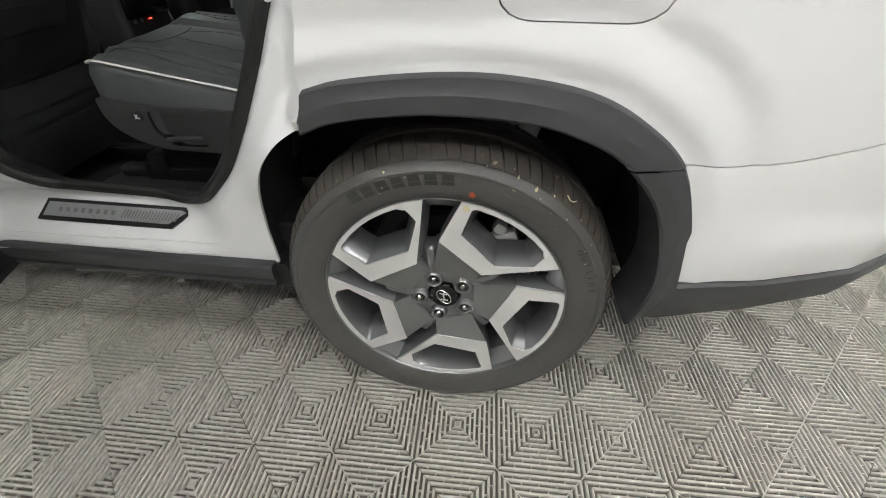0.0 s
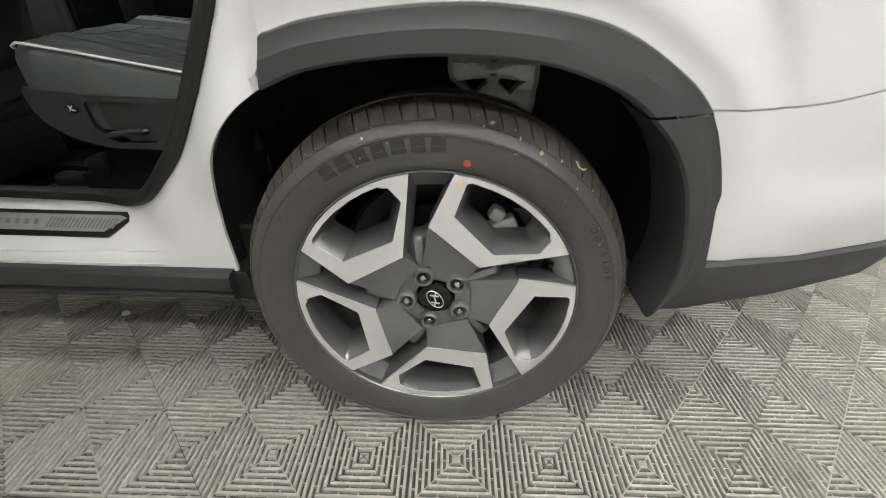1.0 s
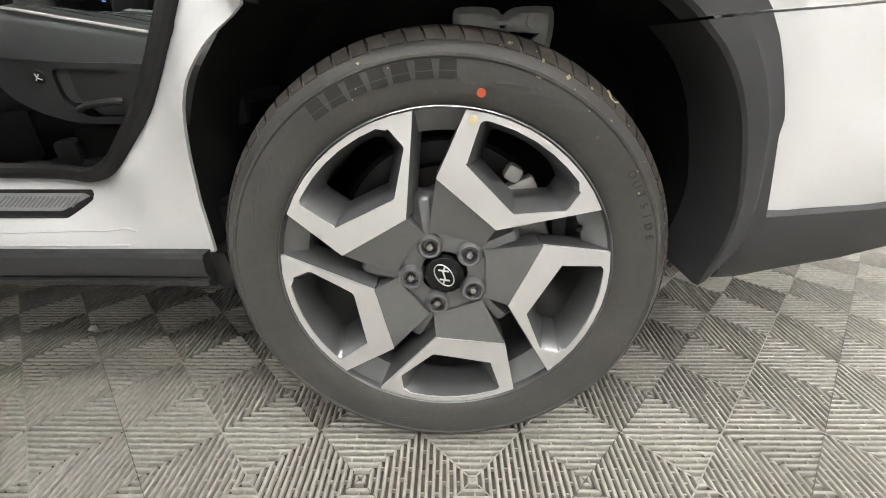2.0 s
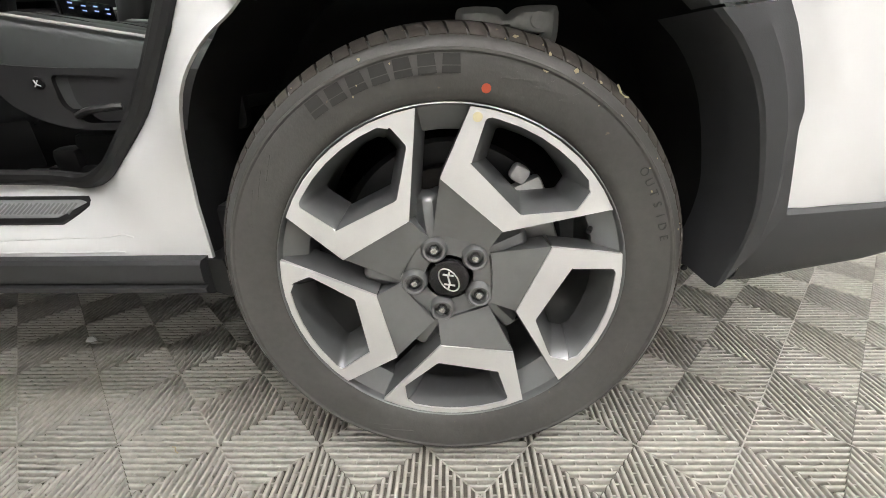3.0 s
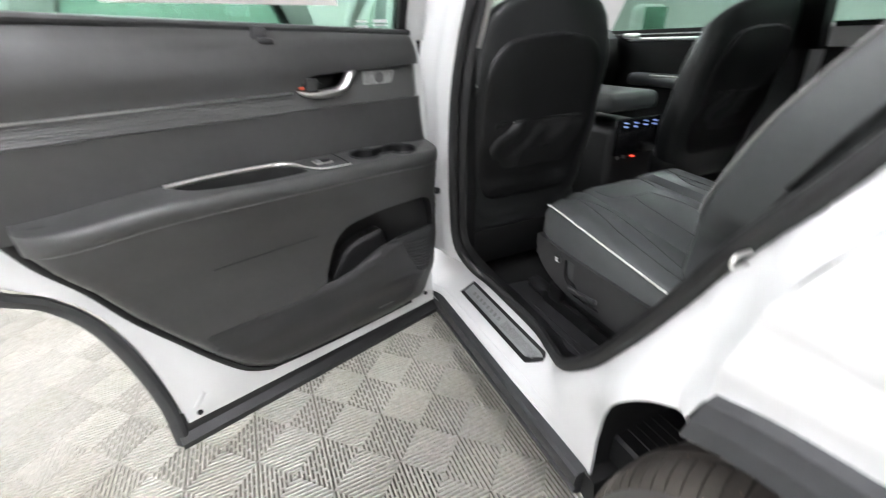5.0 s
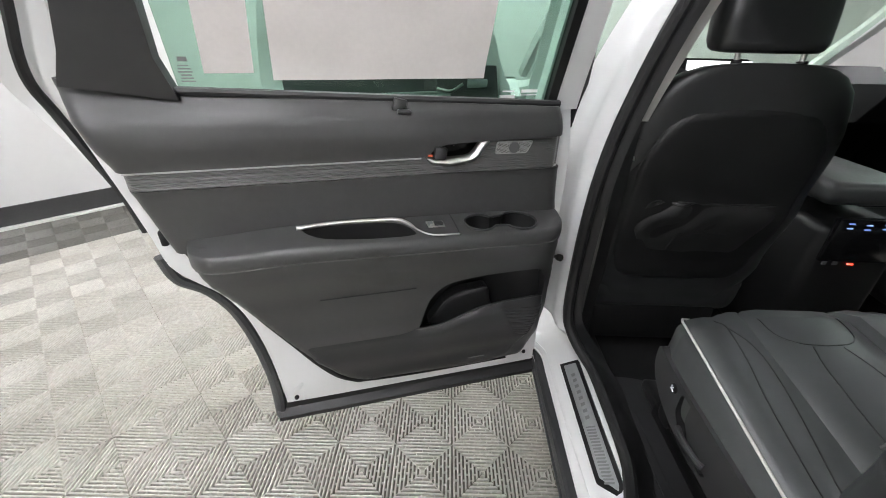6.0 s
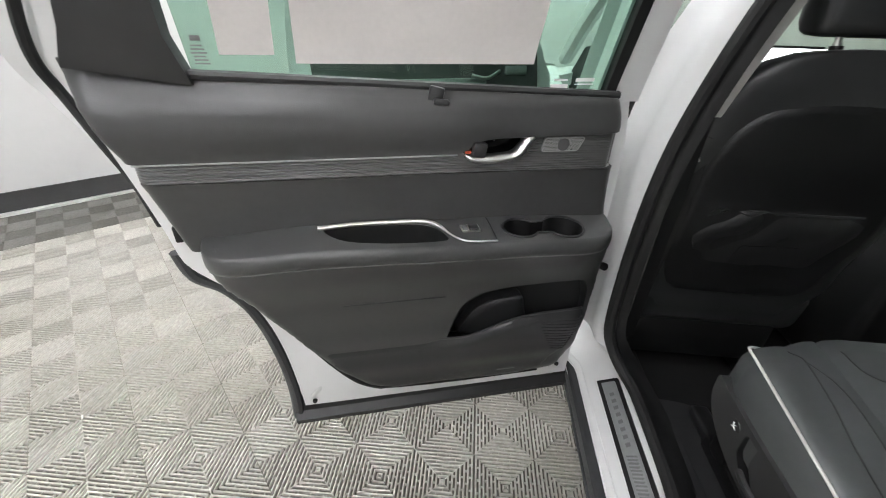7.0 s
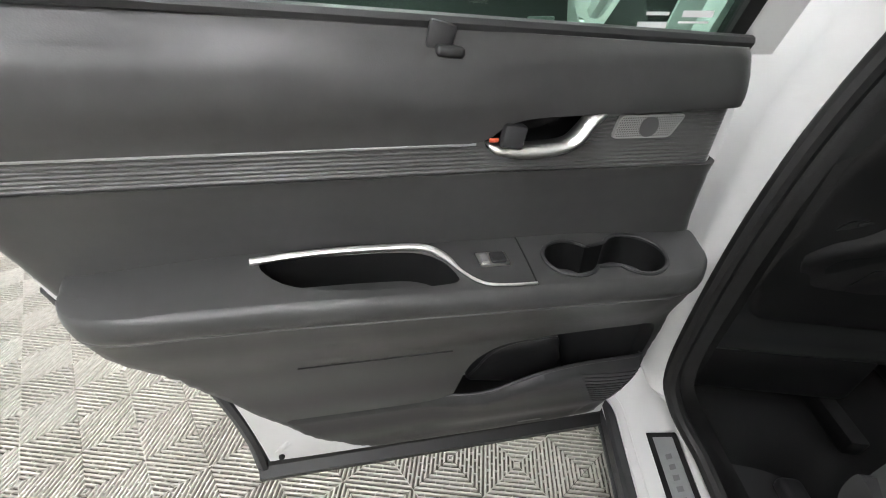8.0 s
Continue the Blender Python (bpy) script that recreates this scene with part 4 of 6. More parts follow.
strip_top = lambda u: lerp_table(u, [(0.07, 1.147), (0.259, 1.143), (0.335, 1.1415), (0.365, 1.1385), (0.382, 1.131), (0.394, 1.120), (0.408, 1.1135), (0.965, 1.1135)])
strip_low = lambda u: lerp_table(u, [(0.07, 1.071), (0.4, 1.075), (0.965, 1.075)])
trim_top = lambda u: lerp_table(u, [(0.103, 1.206), (0.606, 1.231), (0.824, 1.241), (0.934, 1.255), (1.006, 1.268)])
edge_front = lambda z: lerp_table(z, [(0.94, 0.056), (0.99, 0.066), (1.07, 0.078), (1.18, 0.094), (1.206, 0.103)])
edge_rear = lambda z: lerp_table(z, [(0.93, 0.921), (0.975, 0.935), (1.113, 0.965), (1.205, 1.002), (1.262, 1.006)])


MID = [(0.93, 0.108), (0.975, 0.108), (1.01, 0.112), (1.05, 0.117), (1.078, 0.123)]


def padded(low, high, rows, lip_low, lip_high, prof=PROF):
    """A soft panel between two lines, its ends rolled over and its long edges tucked in."""
    ends = [0.0, 0.0015, 0.005, 0.0105, 0.018, 0.026]
    rings = []
    for j, f in enumerate(rows):
        row = []
        for k in range(73):
            s = k / 72
            u = 0.10 + 0.82 * s
            z = low(u) + (high(u) - low(u)) * f
            a, b = edge_front(z), edge_rear(z)
            if k < 6:
                u, e = a + ends[k], ends[k]
            elif k > 66:
                u, e = b - ends[72 - k], ends[72 - k]
            else:
                u, e = a + 0.026 + (b - a - 0.052) * (k - 5) / 62, 0.026
            z = low(u) + (high(u) - low(u)) * f
            drop = (0.026 - math.sqrt(max(0.0, 0.026 ** 2 - (0.026 - e) ** 2))) * (1 - 0.75 * smoothstep(1.20, 1.26, z))
            tuck = lip_low if j == 0 else lip_high if j == len(rows) - 1 else 0.0
            row.append(Vector((u, interp(z, prof) - drop - tuck, z)))
        rings.append(row)
    return loft(rings, False)


ROWS = [0.0, 0.0, 0.015, 0.06, 0.14, 0.25, 0.36, 0.47, 0.58, 0.68, 0.78, 0.87, 0.94, 0.985, 1.0, 1.0]
part("upper_trim", padded(strip_top, trim_top, ROWS, 0.011, 0.02), M_TRIM, door, "black soft-touch upper door trim", m=DOOR, smooth=50)
part("middle_trim", padded(lambda u: 0.935, strip_low, ROWS, 0.0, 0.009, MID), M_TRIM, door, "black soft-touch middle door trim", m=DOOR, smooth=50)
part("door_trim", sheet(LOWER_TRIM, lambda u, z: Vector((u, trim_w(u, z), z)), 0.013, [POCKET], 0.02, (0, -1, 0)), M_TRIM, door, "black moulded lower door trim", m=DOOR, smooth=50)
band = curve([(0.13, 0.060, 0.436), (0.35, 0.060, 0.434), (0.50, 0.060, 0.438), (0.57, 0.060, 0.444), (0.592, 0.060, 0.449), (0.642, 0.060, 0.482), (0.692, 0.060, 0.546), (0.738, 0.060, 0.618), (0.80, 0.062, 0.718), (0.845, 0.064, 0.81), (0.888, 0.068, 0.88), (0.912, 0.075, 0.945), (0.936, 0.082, 1.02), (0.956, 0.088, 1.11), (0.985, 0.092, 1.19)], 5)
part("trim_edge", tube(band, lambda t: 0.0035 + 0.0055 * smoothstep(0.15, 0.45, t), 10), M_SEAL, door, "black rounded edge of the door trim", m=DOOR)
BOWL = [(0.390, 1.106), (0.386, 1.128), (0.37, 1.137), (0.33, 1.1405), (0.272, 1.142), (0.28, 1.128), (0.293, 1.111), (0.315, 1.102), (0.36, 1.099)]
BOWL = [Vector(p) for p in curve(BOWL, 3, True)]


def band_grid():
    """Ribbed strip: fine lengthwise ridges, left open at the pull bowl."""
    bm = bmesh.new()
    rows = 46
    uu = [0.080 + (0.958 - 0.080) * k / 160 for k in range(161)]
    vs = []
    for u in uu:
        a, b = strip_low(u), strip_top(u)
        base = 0.1175 - 0.026 * (1 - smoothstep(0.08, 0.115, u)) ** 2 - 0.02 * smoothstep(0.935, 0.96, u) ** 2
        col = []
        for j in range(rows):
            f = j / (rows - 1)
            z = a + (b - a) * f
            ridge = 0.0021 * abs(math.sin(math.pi * 8 * (z - a) / 0.0385)) ** 0.7
            col.append(bm.verts.new((u, base + ridge, z)))
        vs.append(col)
    for i in range(len(uu) - 1):
        for j in range(rows - 1):
            c = (uu[i] + uu[i + 1]) / 2, (vs[i][j].co.z + vs[i][j + 1].co.z) / 2
            if not inside(c, BOWL):
                bm.faces.new((vs[i][j], vs[i + 1][j], vs[i + 1][j + 1], vs[i][j + 1]))
    bmesh.ops.delete(bm, geom=[v for v in bm.verts if not v.link_faces], context="VERTS")
    return bm


part("ribbed_strip", band_grid(), material("strip_plastic", (0.10, 0.10, 0.098), 0.3, vary=0.05), door, "satin ribbed decor strip", m=DOOR, smooth=60)
part("strip_edge", tube([(u, 0.1215, 1.1105) for u in [0.41 + 0.54 * k / 20 for k in range(21)]], 0.0024, 8), M_ALU, door, "satin metal line along the decor strip", m=DOOR)
# pull handle and its bowl
c = Vector((0.325, 1.120))
rings = [[Vector((c.x + (p.x - c.x) * s, w, c.y + (p.y - c.y) * s)) for p in BOWL] for s, w in ((1.13, 0.115), (1.10, 0.1215), (1.02, 0.1215), (0.97, 0.116), (0.9, 0.08), (0.6, 0.07), (0.02, 0.07))]
part("handle_bowl", loft(rings), M_DARK_SHADED, door, "dark bowl behind the door pull", m=DOOR, smooth=50)
BLADE = [Vector(p) for p in curve([(0.399, 1.113), (0.394, 1.105), (0.383, 1.099), (0.351, 1.0945), (0.314, 1.0975), (0.289, 1.108), (0.277, 1.127), (0.266, 1.141), (0.270, 1.1455), (0.285, 1.1425), (0.297, 1.127), (0.309, 1.1155), (0.333, 1.112), (0.361, 1.111), (0.385, 1.1115)], 4, True)]
part("door_pull", sheet(BLADE, lambda u, z: Vector((u, 0.131 + 0.011 * math.sqrt(smoothstep(-0.0008, 0.010, near((u, z), BLADE, True))), z)), 0.0035, (), 0.012, (0, -1, 0)), M_CHROME, door, "satin chrome inner door pull", m=DOOR, smooth=70)
part("release_lever", rbox((0.026, 0.016, 0.026), 0.004, 2, (0.372, 0.132, 1.122), Matrix.Rotation(radians(-8), 4, "Y")), M_HARD, door, "dark grey release lever", m=DOOR)
part("lock_mark", rbox((0.011, 0.003, 0.005), 0.001, 1, (0.393, 0.133, 1.118)), M_ORANGE, door, "small red unlocked mark", m=DOOR)
grille = rounded([(0.243, 1.138), (0.160, 1.137), (0.173, 1.110), (0.248, 1.111)], 0.006, 3)
gw = lambda u, z: Vector((u, 0.1235, z))
sp = part("speaker_grille", sheet(grille, gw, 0.008, (), 0.006, (0, -1, 0)), material("grille_metal", (0.42, 0.42, 0.41), 0.4, metal=0.2), door, "silver perforated tweeter grille", m=DOOR)
dots = bmesh.new()
for i in range(30):
    for j in range(11):
        u, z = 0.160 + 0.003 * i + 0.0015 * (j % 2), 1.111 + 0.0026 * j
        if inside((u, z), grille) and near((u, z), grille, True) > 0.002:
            vs = [dots.verts.new((-u + 0.0009 * math.cos(t * 1.0472), -0.1238, z + 0.0009 * math.sin(t * 1.0472))) for t in range(6)]
            dots.faces.new(vs)
part("grille_holes", dots, M_SEAL, sp, m=DOOR @ Matrix.Diagonal((-1, -1, 1, 1)))["kind"] = "stuff"
part("tweeter", disc(0.012, 24, (-0.204, -0.1243, 1.1235), 0.001), material("tweeter_mesh", (0.10, 0.10, 0.10), 0.5), sp, "darker round tweeter mesh", m=DOOR @ Matrix.Diagonal((-1, -1, 1, 1)))

# armrest: rounded roll, flat top with tray, switch and cup holders
def arm_sec(u):
    o, dz = arm_out(u), arm_dz(u)
    pts = [(0.87, 0.9635), (0.93, 0.962), (0.97, 0.9575), (0.995, 0.951), (1.0, 0.944), (0.985, 0.937), (0.955, 0.9315), (0.922, 0.9285), (0.88, 0.9265), (0.5, 0.926)]
    out = [Vector((u, arm_b + o * f, z + dz)) for f, z in pts]
    return out + [Vector((u, 0.085, out[-1].z))]


arm_us = sorted([0.070, 0.0715, 0.074, 0.078, 0.083, 0.090, 0.100, 0.112] + [0.125 + 0.655 * k / 40 for k in range(41)] + [0.795, 0.81, 0.825, 0.84, 0.852, 0.862, 0.870, 0.876, 0.881, 0.8845, 0.886])
part("armrest", loft([arm_sec(u) for u in arm_us], False, True, True), M_TRIM, door, "black padded door armrest", m=DOOR, smooth=60)
part("armrest_stitch", tube([arm_sec(u)[7] + Vector((0, 0.0006, -0.0004)) for u in arm_us[3:-4]], 0.0011, 5), material("grey_stitch", (0.13, 0.13, 0.13), 0.7), door, "pale stitched seam", m=DOOR)


def arm_top(u, s):
    """Top of the armrest: s from the trim (0) to the roll (1)."""
    o = arm_sec(u)[0]
    i = Vector((u, 0.106, 0.9715 + arm_dz(u)))
    p = i.lerp(o, s)
    p.z += 0.002 * math.sin(math.pi * s)
    return p


tray = [(0.662, 0.24), (0.655, 0.5), (0.62, 0.76), (0.55, 0.88), (0.48, 0.90), (0.438, 0.86), (0.436, 0.72), (0.45, 0.45), (0.475, 0.27), (0.51, 0.21), (0.60, 0.2)]
tray = [Vector(p) for p in curve(tray, 3, True)]
arc = lambda cu, cs, ru, rs, a0, a1: [Vector((cu + ru * math.cos(radians(a)), cs + rs * math.sin(radians(a)))) for a in (a0 + (a1 - a0) * k / 20 for k in range(21))]
cups = arc(0.284, 0.56, 0.036, 0.36, -145, 145) + arc(0.189, 0.53, 0.043, 0.43, 35, 325)
SW = [Vector(p) for p in rounded([(0.405, 0.36), (0.368, 0.36), (0.366, 0.62), (0.403, 0.62)], 0.004, 2)]
topo = [Vector((u, 1.0)) for u in arm_us] + [Vector((u, 0.0)) for u in reversed(arm_us)]
part("armrest_top", sheet(topo, lambda u, s: arm_top(u, max(0, min(1, s))), 0.02, [tray, cups]), M_TRIM, door, "black armrest top with pull tray", m=DOOR, smooth=60)


def sunk(loop, depth, shrink=0.96):
    c = sum(loop, Vector((0, 0))) / len(loop)
    top = [arm_top(p[0], p[1]) for p in loop]
    low = [arm_top(c[0] + (p[0] - c[0]) * shrink, c[1] + (p[1] - c[1]) * shrink) - Vector((0, 0, depth)) for p in loop]
    return loft([top, low], True, False, True)


# tray and cup walls near black: the shade inside them is painted
part("pull_tray", sunk(tray, 0.045, 0.94), M_DARK_SHADED, door, "deep pull tray with its shade put into the colour", m=DOOR)
cm = part("cup_holder", sunk(cups, 0.06, 0.92), M_DARK_SHADED, door, "two joined round cup holders", m=DOOR, smooth=30)
rimline = [arm_top(p[0], p[1]) + Vector((0, 0, 0.001)) for p in cups]
part("cup_rim", tube(rimline + [rimline[0]], 0.0028, 8, caps=False), M_HARD, cm, "raised plastic rim", m=DOOR)
part("inlay_seam", tube([arm_top(0.342, s / 10) + Vector((0, 0, 0.0002)) for s in range(11)], 0.0011, 5), M_SEAL, door, m=DOOR)
chrome = curve([arm_top(u, s) + Vector((0, 0, 0.003)) for u, s in ((0.676, 0.26), (0.60, 0.15), (0.51, 0.13), (0.468, 0.18), (0.445, 0.40), (0.428, 0.72), (0.407, 0.93), (0.38, 0.99), (0.343, 1.0))], 6)
part("chrome_strip", tube(chrome, lambda t: 0.0046 - 0.0028 * smoothstep(0.48, 0.62, t), 10), M_CHROME, door, "bright chrome strip along the pull tray", m=DOOR)
lift = Vector((0, 0, 0.0022))
sw = part("switch_panel", loft([[arm_top(p[0], p[1]) for p in SW], [arm_top(p[0], p[1]) + lift for p in SW]], True, False, True), M_CHROME, door, "chrome-framed window switch", m=DOOR)
part("switch_key", rbox((0.019, 0.019, 0.006), 0.002, 2, arm_top(0.379, 0.49) + Vector((0, 0, 0.003))), M_HARD, sw, "dark rocker key", m=DOOR)
part("switch_key", rbox((0.010, 0.017, 0.005), 0.002, 2, arm_top(0.396, 0.49) + Vector((0, 0, 0.003))), M_ALU, sw, m=DOOR)

# lower pocket
def well(u, z):
    return Vector((u, 0.035 + 0.07 * smoothstep(0.24, 0.09, u), z))


# pocket inside darker than its face, a hollow's shade put in by colour
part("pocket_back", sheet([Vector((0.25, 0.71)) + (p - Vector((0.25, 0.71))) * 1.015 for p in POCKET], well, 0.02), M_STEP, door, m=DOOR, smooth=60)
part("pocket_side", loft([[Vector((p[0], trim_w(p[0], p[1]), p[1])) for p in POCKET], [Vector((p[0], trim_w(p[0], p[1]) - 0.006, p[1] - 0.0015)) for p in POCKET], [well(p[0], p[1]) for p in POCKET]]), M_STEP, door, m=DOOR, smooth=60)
LOWER = rounded([(0.715, 0.660), (0.55, 0.655), (0.43, 0.658), (0.385, 0.667), (0.34, 0.683), (0.29, 0.705), (0.25, 0.717), (0.20, 0.724), (0.09, 0.727), (0.074, 0.71), (0.078, 0.64), (0.09, 0.58), (0.108, 0.52), (0.14, 0.468), (0.226, 0.456), (0.558, 0.462), (0.632, 0.512), (0.69, 0.59)], 0.02, 4)
front_of = lambda z: lerp_table(z, [(0.46, 0.135), (0.52, 0.108), (0.58, 0.09), (0.64, 0.078), (0.72, 0.074)])


def lw(u, z):
    w = interp(z, PROF) + 0.003 + 0.021 * smoothstep(0.48, 0.35, u) * smoothstep(0.50, 0.67, z)
    e = max(0.0, min(0.03, u - front_of(z)))
    return Vector((u, w - 0.03 + math.sqrt(0.03 ** 2 - (0.03 - e) ** 2) - 0.010 * (1 - smoothstep(0.0, 0.012, near((u, z), LOWER, True))), z))


part("map_pocket", sheet(LOWER, lw, 0.013, (), 0.006, (0, -1, 0)), M_HARD, door, "black hard plastic map pocket", m=DOOR, smooth=50)
div = [Vector(p) for p in curve([(0.372, 0.62), (0.360, 0.665), (0.335, 0.703), (0.300, 0.727), (0.262, 0.737), (0.226, 0.738), (0.214, 0.70), (0.212, 0.62)], 4, True)]
holder = lambda u, z: Vector((u, 0.075 + 0.018 * smoothstep(0.37, 0.23, u) - 0.006 * (1 - smoothstep(0, 0.008, near((u, z), div, True))), z))
bh = part("bottle_holder", sheet(div, holder, 0.012, (), 0.03, (0, -1, 0)), M_STEP, door, "curved bottle holder wall", m=DOOR, smooth=60)
part("holder_rim", tube([holder(p.x, p.y) + Vector((0, 0.004, 0)) for p in div[2:21]], 0.0022, 8), M_HARD, bh, m=DOOR)
lip = [p for p in LOWER if p.y > 0.652 and p.x < 0.70 and p.x > 0.085]
part("pocket_lip", tube([lw(p.x, p.y) + Vector((0, -0.0015, 0.0005)) for p in sorted(lip, key=lambda p: p.x) if p.y > lerp_table(p.x, [(0.07, 0.70), (0.25, 0.70), (0.4, 0.655), (0.7, 0.65)])], 0.0028, 8), M_HARD, door, m=DOOR)
for k in range(11):
    z = 0.698 - 0.0115 * k
    a, b = front_of(z) + 0.010, 0.205 - 0.006 * k
    part("grille_rib", tube([lw(a + (b - a) * j / 8, z + 0.012 * (j / 8) ** 2) + Vector((0, 0.0003, 0)) for j in range(9)], 0.0014, 5), M_HARD, door, m=DOOR)
part("trim_crease", tube([Vector((u, trim_w(u, 0.809) + 0.0002, 0.806 + 0.003 * (0.7 - u))) for u in [0.43 + 0.22 * k / 10 for k in range(11)]], 0.0011, 5), M_HARD, door, m=DOOR)
part("pocket_label", rbox((0.05, 0.001, 0.003), 0.0, 1, (0.245, lw(0.245, 0.5).y + 0.001, 0.50)), M_GREYPRINT, door, m=DOOR)

# window: quarter trim, glass, belt seal, papers
gl = lambda u, z: Vector((u, 0.088 + lean(z), z))
glass = part("window_glass", sheet(GLASS, gl, 0.1, (), 0.004, (0, -1, 0)), M_GLASS, door, "green tinted window glass", m=DOOR)
glass.visible_shadow = False
QT = [(0.826, 1.232), (0.986, 1.258), (0.978, 1.275), (0.958, 1.31), (0.925, 1.39), (0.845, 1.60), (0.79, 1.60), (0.826, 1.40), (0.838, 1.30)]
part("quarter_trim", sheet(QT, lambda u, z: Vector((u, 0.108 + lean(z), z)), 0.03, (), 0.03, (0, -1, 0)), M_HARD, door, "black quarter window trim", m=DOOR)
part("window_channel", sheet([(0.128, 1.195), (0.108, 1.195), (0.122, 1.6), (0.142, 1.6)], lambda u, z: Vector((u, 0.098 + lean(z), z)), 0.05, (), 0.02, (0, -1, 0)), M_SEAL, door, m=DOOR)
part("frame_post", sheet([(0.108, 1.195), (0.05, 1.195), (0.075, 1.6), (0.122, 1.6)], lambda u, z: Vector((u, 0.094 + lean(z), z)), 0.05, (), 0.05, (0, -1, 0)), M_PAINT, door, "white window frame post", m=DOOR)
bel = [(u, 0.112, lerp_table(u, [(0.105, 1.210), (0.606, 1.236), (0.83, 1.247)])) for u in [0.105 + 0.725 * k / 12 for k in range(13)]]
part("belt_seal", tube(bel, 0.0075, 8), M_HARD, door, "black window belt seal", m=DOOR)
bm = rbox((0.026, 0.010, 0.026), 0.003, 2, (0.452, 0.122, 1.216), Matrix.Rotation(radians(-14), 4, "Y"))
rbox((0.028, 0.016, 0.010), 0.004, 3, (0.444, 0.129, 1.205), Matrix.Rotation(radians(-6), 4, "Y"), bm)
part("blind_hook", bm, M_HARD, door, "small black sunblind hook", m=DOOR)


def paper(u0, u1, z0, z1, name, skew=0.0):
    """A sheet of paper against the glass, wavy at its lower edge."""
    nu, nz = 24, 18
    bm = bmesh.new()
    g = []
    for i in range(nu + 1):
        col = []
        for j in range(nz + 1):
            u, z = u0 + (u1 - u0) * i / nu, z0 + (z1 - z0) * j / nz
            u -= (skew * (z - z0) if i > nu / 2 else 0.0 * z) if u1 > 0.6 and u1 < 0.7 else skew * (z - z0)
            p = gl(u, z)
            buckle = noise.noise(Vector((u * 14, z * 22, 3.1))) * 0.004 * smoothstep(z0 + 0.10, z0 + 0.02, z)
            p.y += 0.0045 + 0.003 + buckle
            col.append(bm.verts.new(p))
        g.append(col)
    for i in range(nu):
        for j in range(nz):
            bm.faces.new((g[i][j], g[i + 1][j], g[i + 1][j + 1], g[i][j + 1]))
    bmesh.ops.solidify(bm, geom=bm.faces[:], thickness=0.0003)
    return part(name, bm, M_PAPER, door, "blank back of a wavy paper sheet stuck on the window", m=DOOR, smooth=60)


paper(0.284, 0.671, 1.263, 1.58, "window_paper", 0.08)
paper(0.70, 0.777, 1.275, 1.58, "window_paper", 0.13)
for k in range(6):
    bm = rbox((0.022 - 0.003 * (k % 3), 0.0006, 0.0022), 0, 1, (0.805, 0.088 + lean(1.262 + 0.005 * k) + 0.003, 1.262 + 0.005 * k))
    part("print_line", bm, M_GREYPRINT, glass, m=DOOR)
part("print_emblem", rbox((0.014, 0.0006, 0.007), 0, 1, (0.803, 0.088 + lean(1.297) + 0.003, 1.297)), M_GREYPRINT, glass, m=DOOR)
for u, z, a, h in ((0.222, 1.224, 0.034, 0.008), (0.222, 1.236, 0.026, 0.003), (0.222, 1.213, 0.02, 0.002), (0.175, 1.236, 0.036, 0.006), (0.175, 1.228, 0.036, 0.002), (0.170, 1.216, 0.048, 0.005)):
    part("print_bar", rbox((a, 0.0006, h), 0, 1, (u, 0.088 + lean(z) + 0.003, z)), M_WHITEPRINT, glass, m=DOOR)
part("pillar_cover", sheet([(-0.034, 1.14), (-0.008, 1.13), (0.0, 1.6), (-0.034, 1.6)], lambda u, z: Vector((u, -0.01 + lean(z) * 0.3, z)), 0.05, (), 0.012, (0, -1, 0)), M_BLACK, door, "black window pillar cover", m=DOOR)
# latch and check strap, hinges
b = rbox((0.014, 0.02, 0.035), 0.004, 2, (0.945, 0.062, 0.955))
part("door_latch", b, M_SEAL, door, "black door latch", m=DOOR)
part("check_strap", tube([(-1.215, 0.02, 0.762), (-1.18, 0.036, 0.772), (-1.152, 0.05, 0.782), (-1.146, 0.053, 0.784), (-1.136, 0.058, 0.787)], lambda t: 0.005 if t < 0.7 else 0.010, 10), M_SEAL, door, "black door check strap")
for z in (0.60, 1.04):
    h = rbox((0.05, 0.03, 0.06), 0.008, 2, (-1.203, 0.02, z), Matrix.Rotation(radians(-40), 4, "Z"))
    rbox((0.02, 0.02, 0.085), 0.008, 2, (-1.205, 0.008, z), None, h)
    part("door_hinge", h, M_PAINT, door, "white painted door hinge")
for k in range(4):
    b = rbox((0.018, 0.018, 0.022), 0.004, 2, (-1.208, 0.014 + 0.006 * (k % 2), 0.915 + 0.04 * k))
    part("wiring_boot" if k < 2 else "hinge_bolt", b, M_SEAL if k < 2 else M_PAINT, door)

# ---- cabin ----
fl = [(-2.6, 0.2), (0.2, 0.2), (0.2, 1.74), (-2.6, 1.74)]
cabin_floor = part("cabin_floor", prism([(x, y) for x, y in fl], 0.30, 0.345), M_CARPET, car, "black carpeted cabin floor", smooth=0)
STEP = rounded([(-1.025, 0.13), (-0.2, 0.13), (-0.2, 0.37), (-0.99, 0.37), (-1.015, 0.30)], 0.03, 3)
step = part("step_trim", loft([[Vector((p.x, p.y, z)) for p in STEP] for z in (0.34, 0.452)] + [[Vector((p.x * 0.995 - 0.003, 0.25 + (p.y - 0.25) * 0.95, 0.46)) for p in STEP]], True, False, True), M_STEP, cabin_floor, "black plastic entry step")
part("step_ridge", rbox((0.75, 0.045, 0.035), 0.012, 3, (-0.615, 0.325, 0.47)), M_STEP, cabin_floor)
for k in range(5):
    part("step_groove", tube([(-0.97 + 0.02 * k, 0.165 + 0.022 * k, 0.4605), (-0.3, 0.165 + 0.022 * k, 0.4605)], 0.0016, 5), M_STEP, cabin_floor)
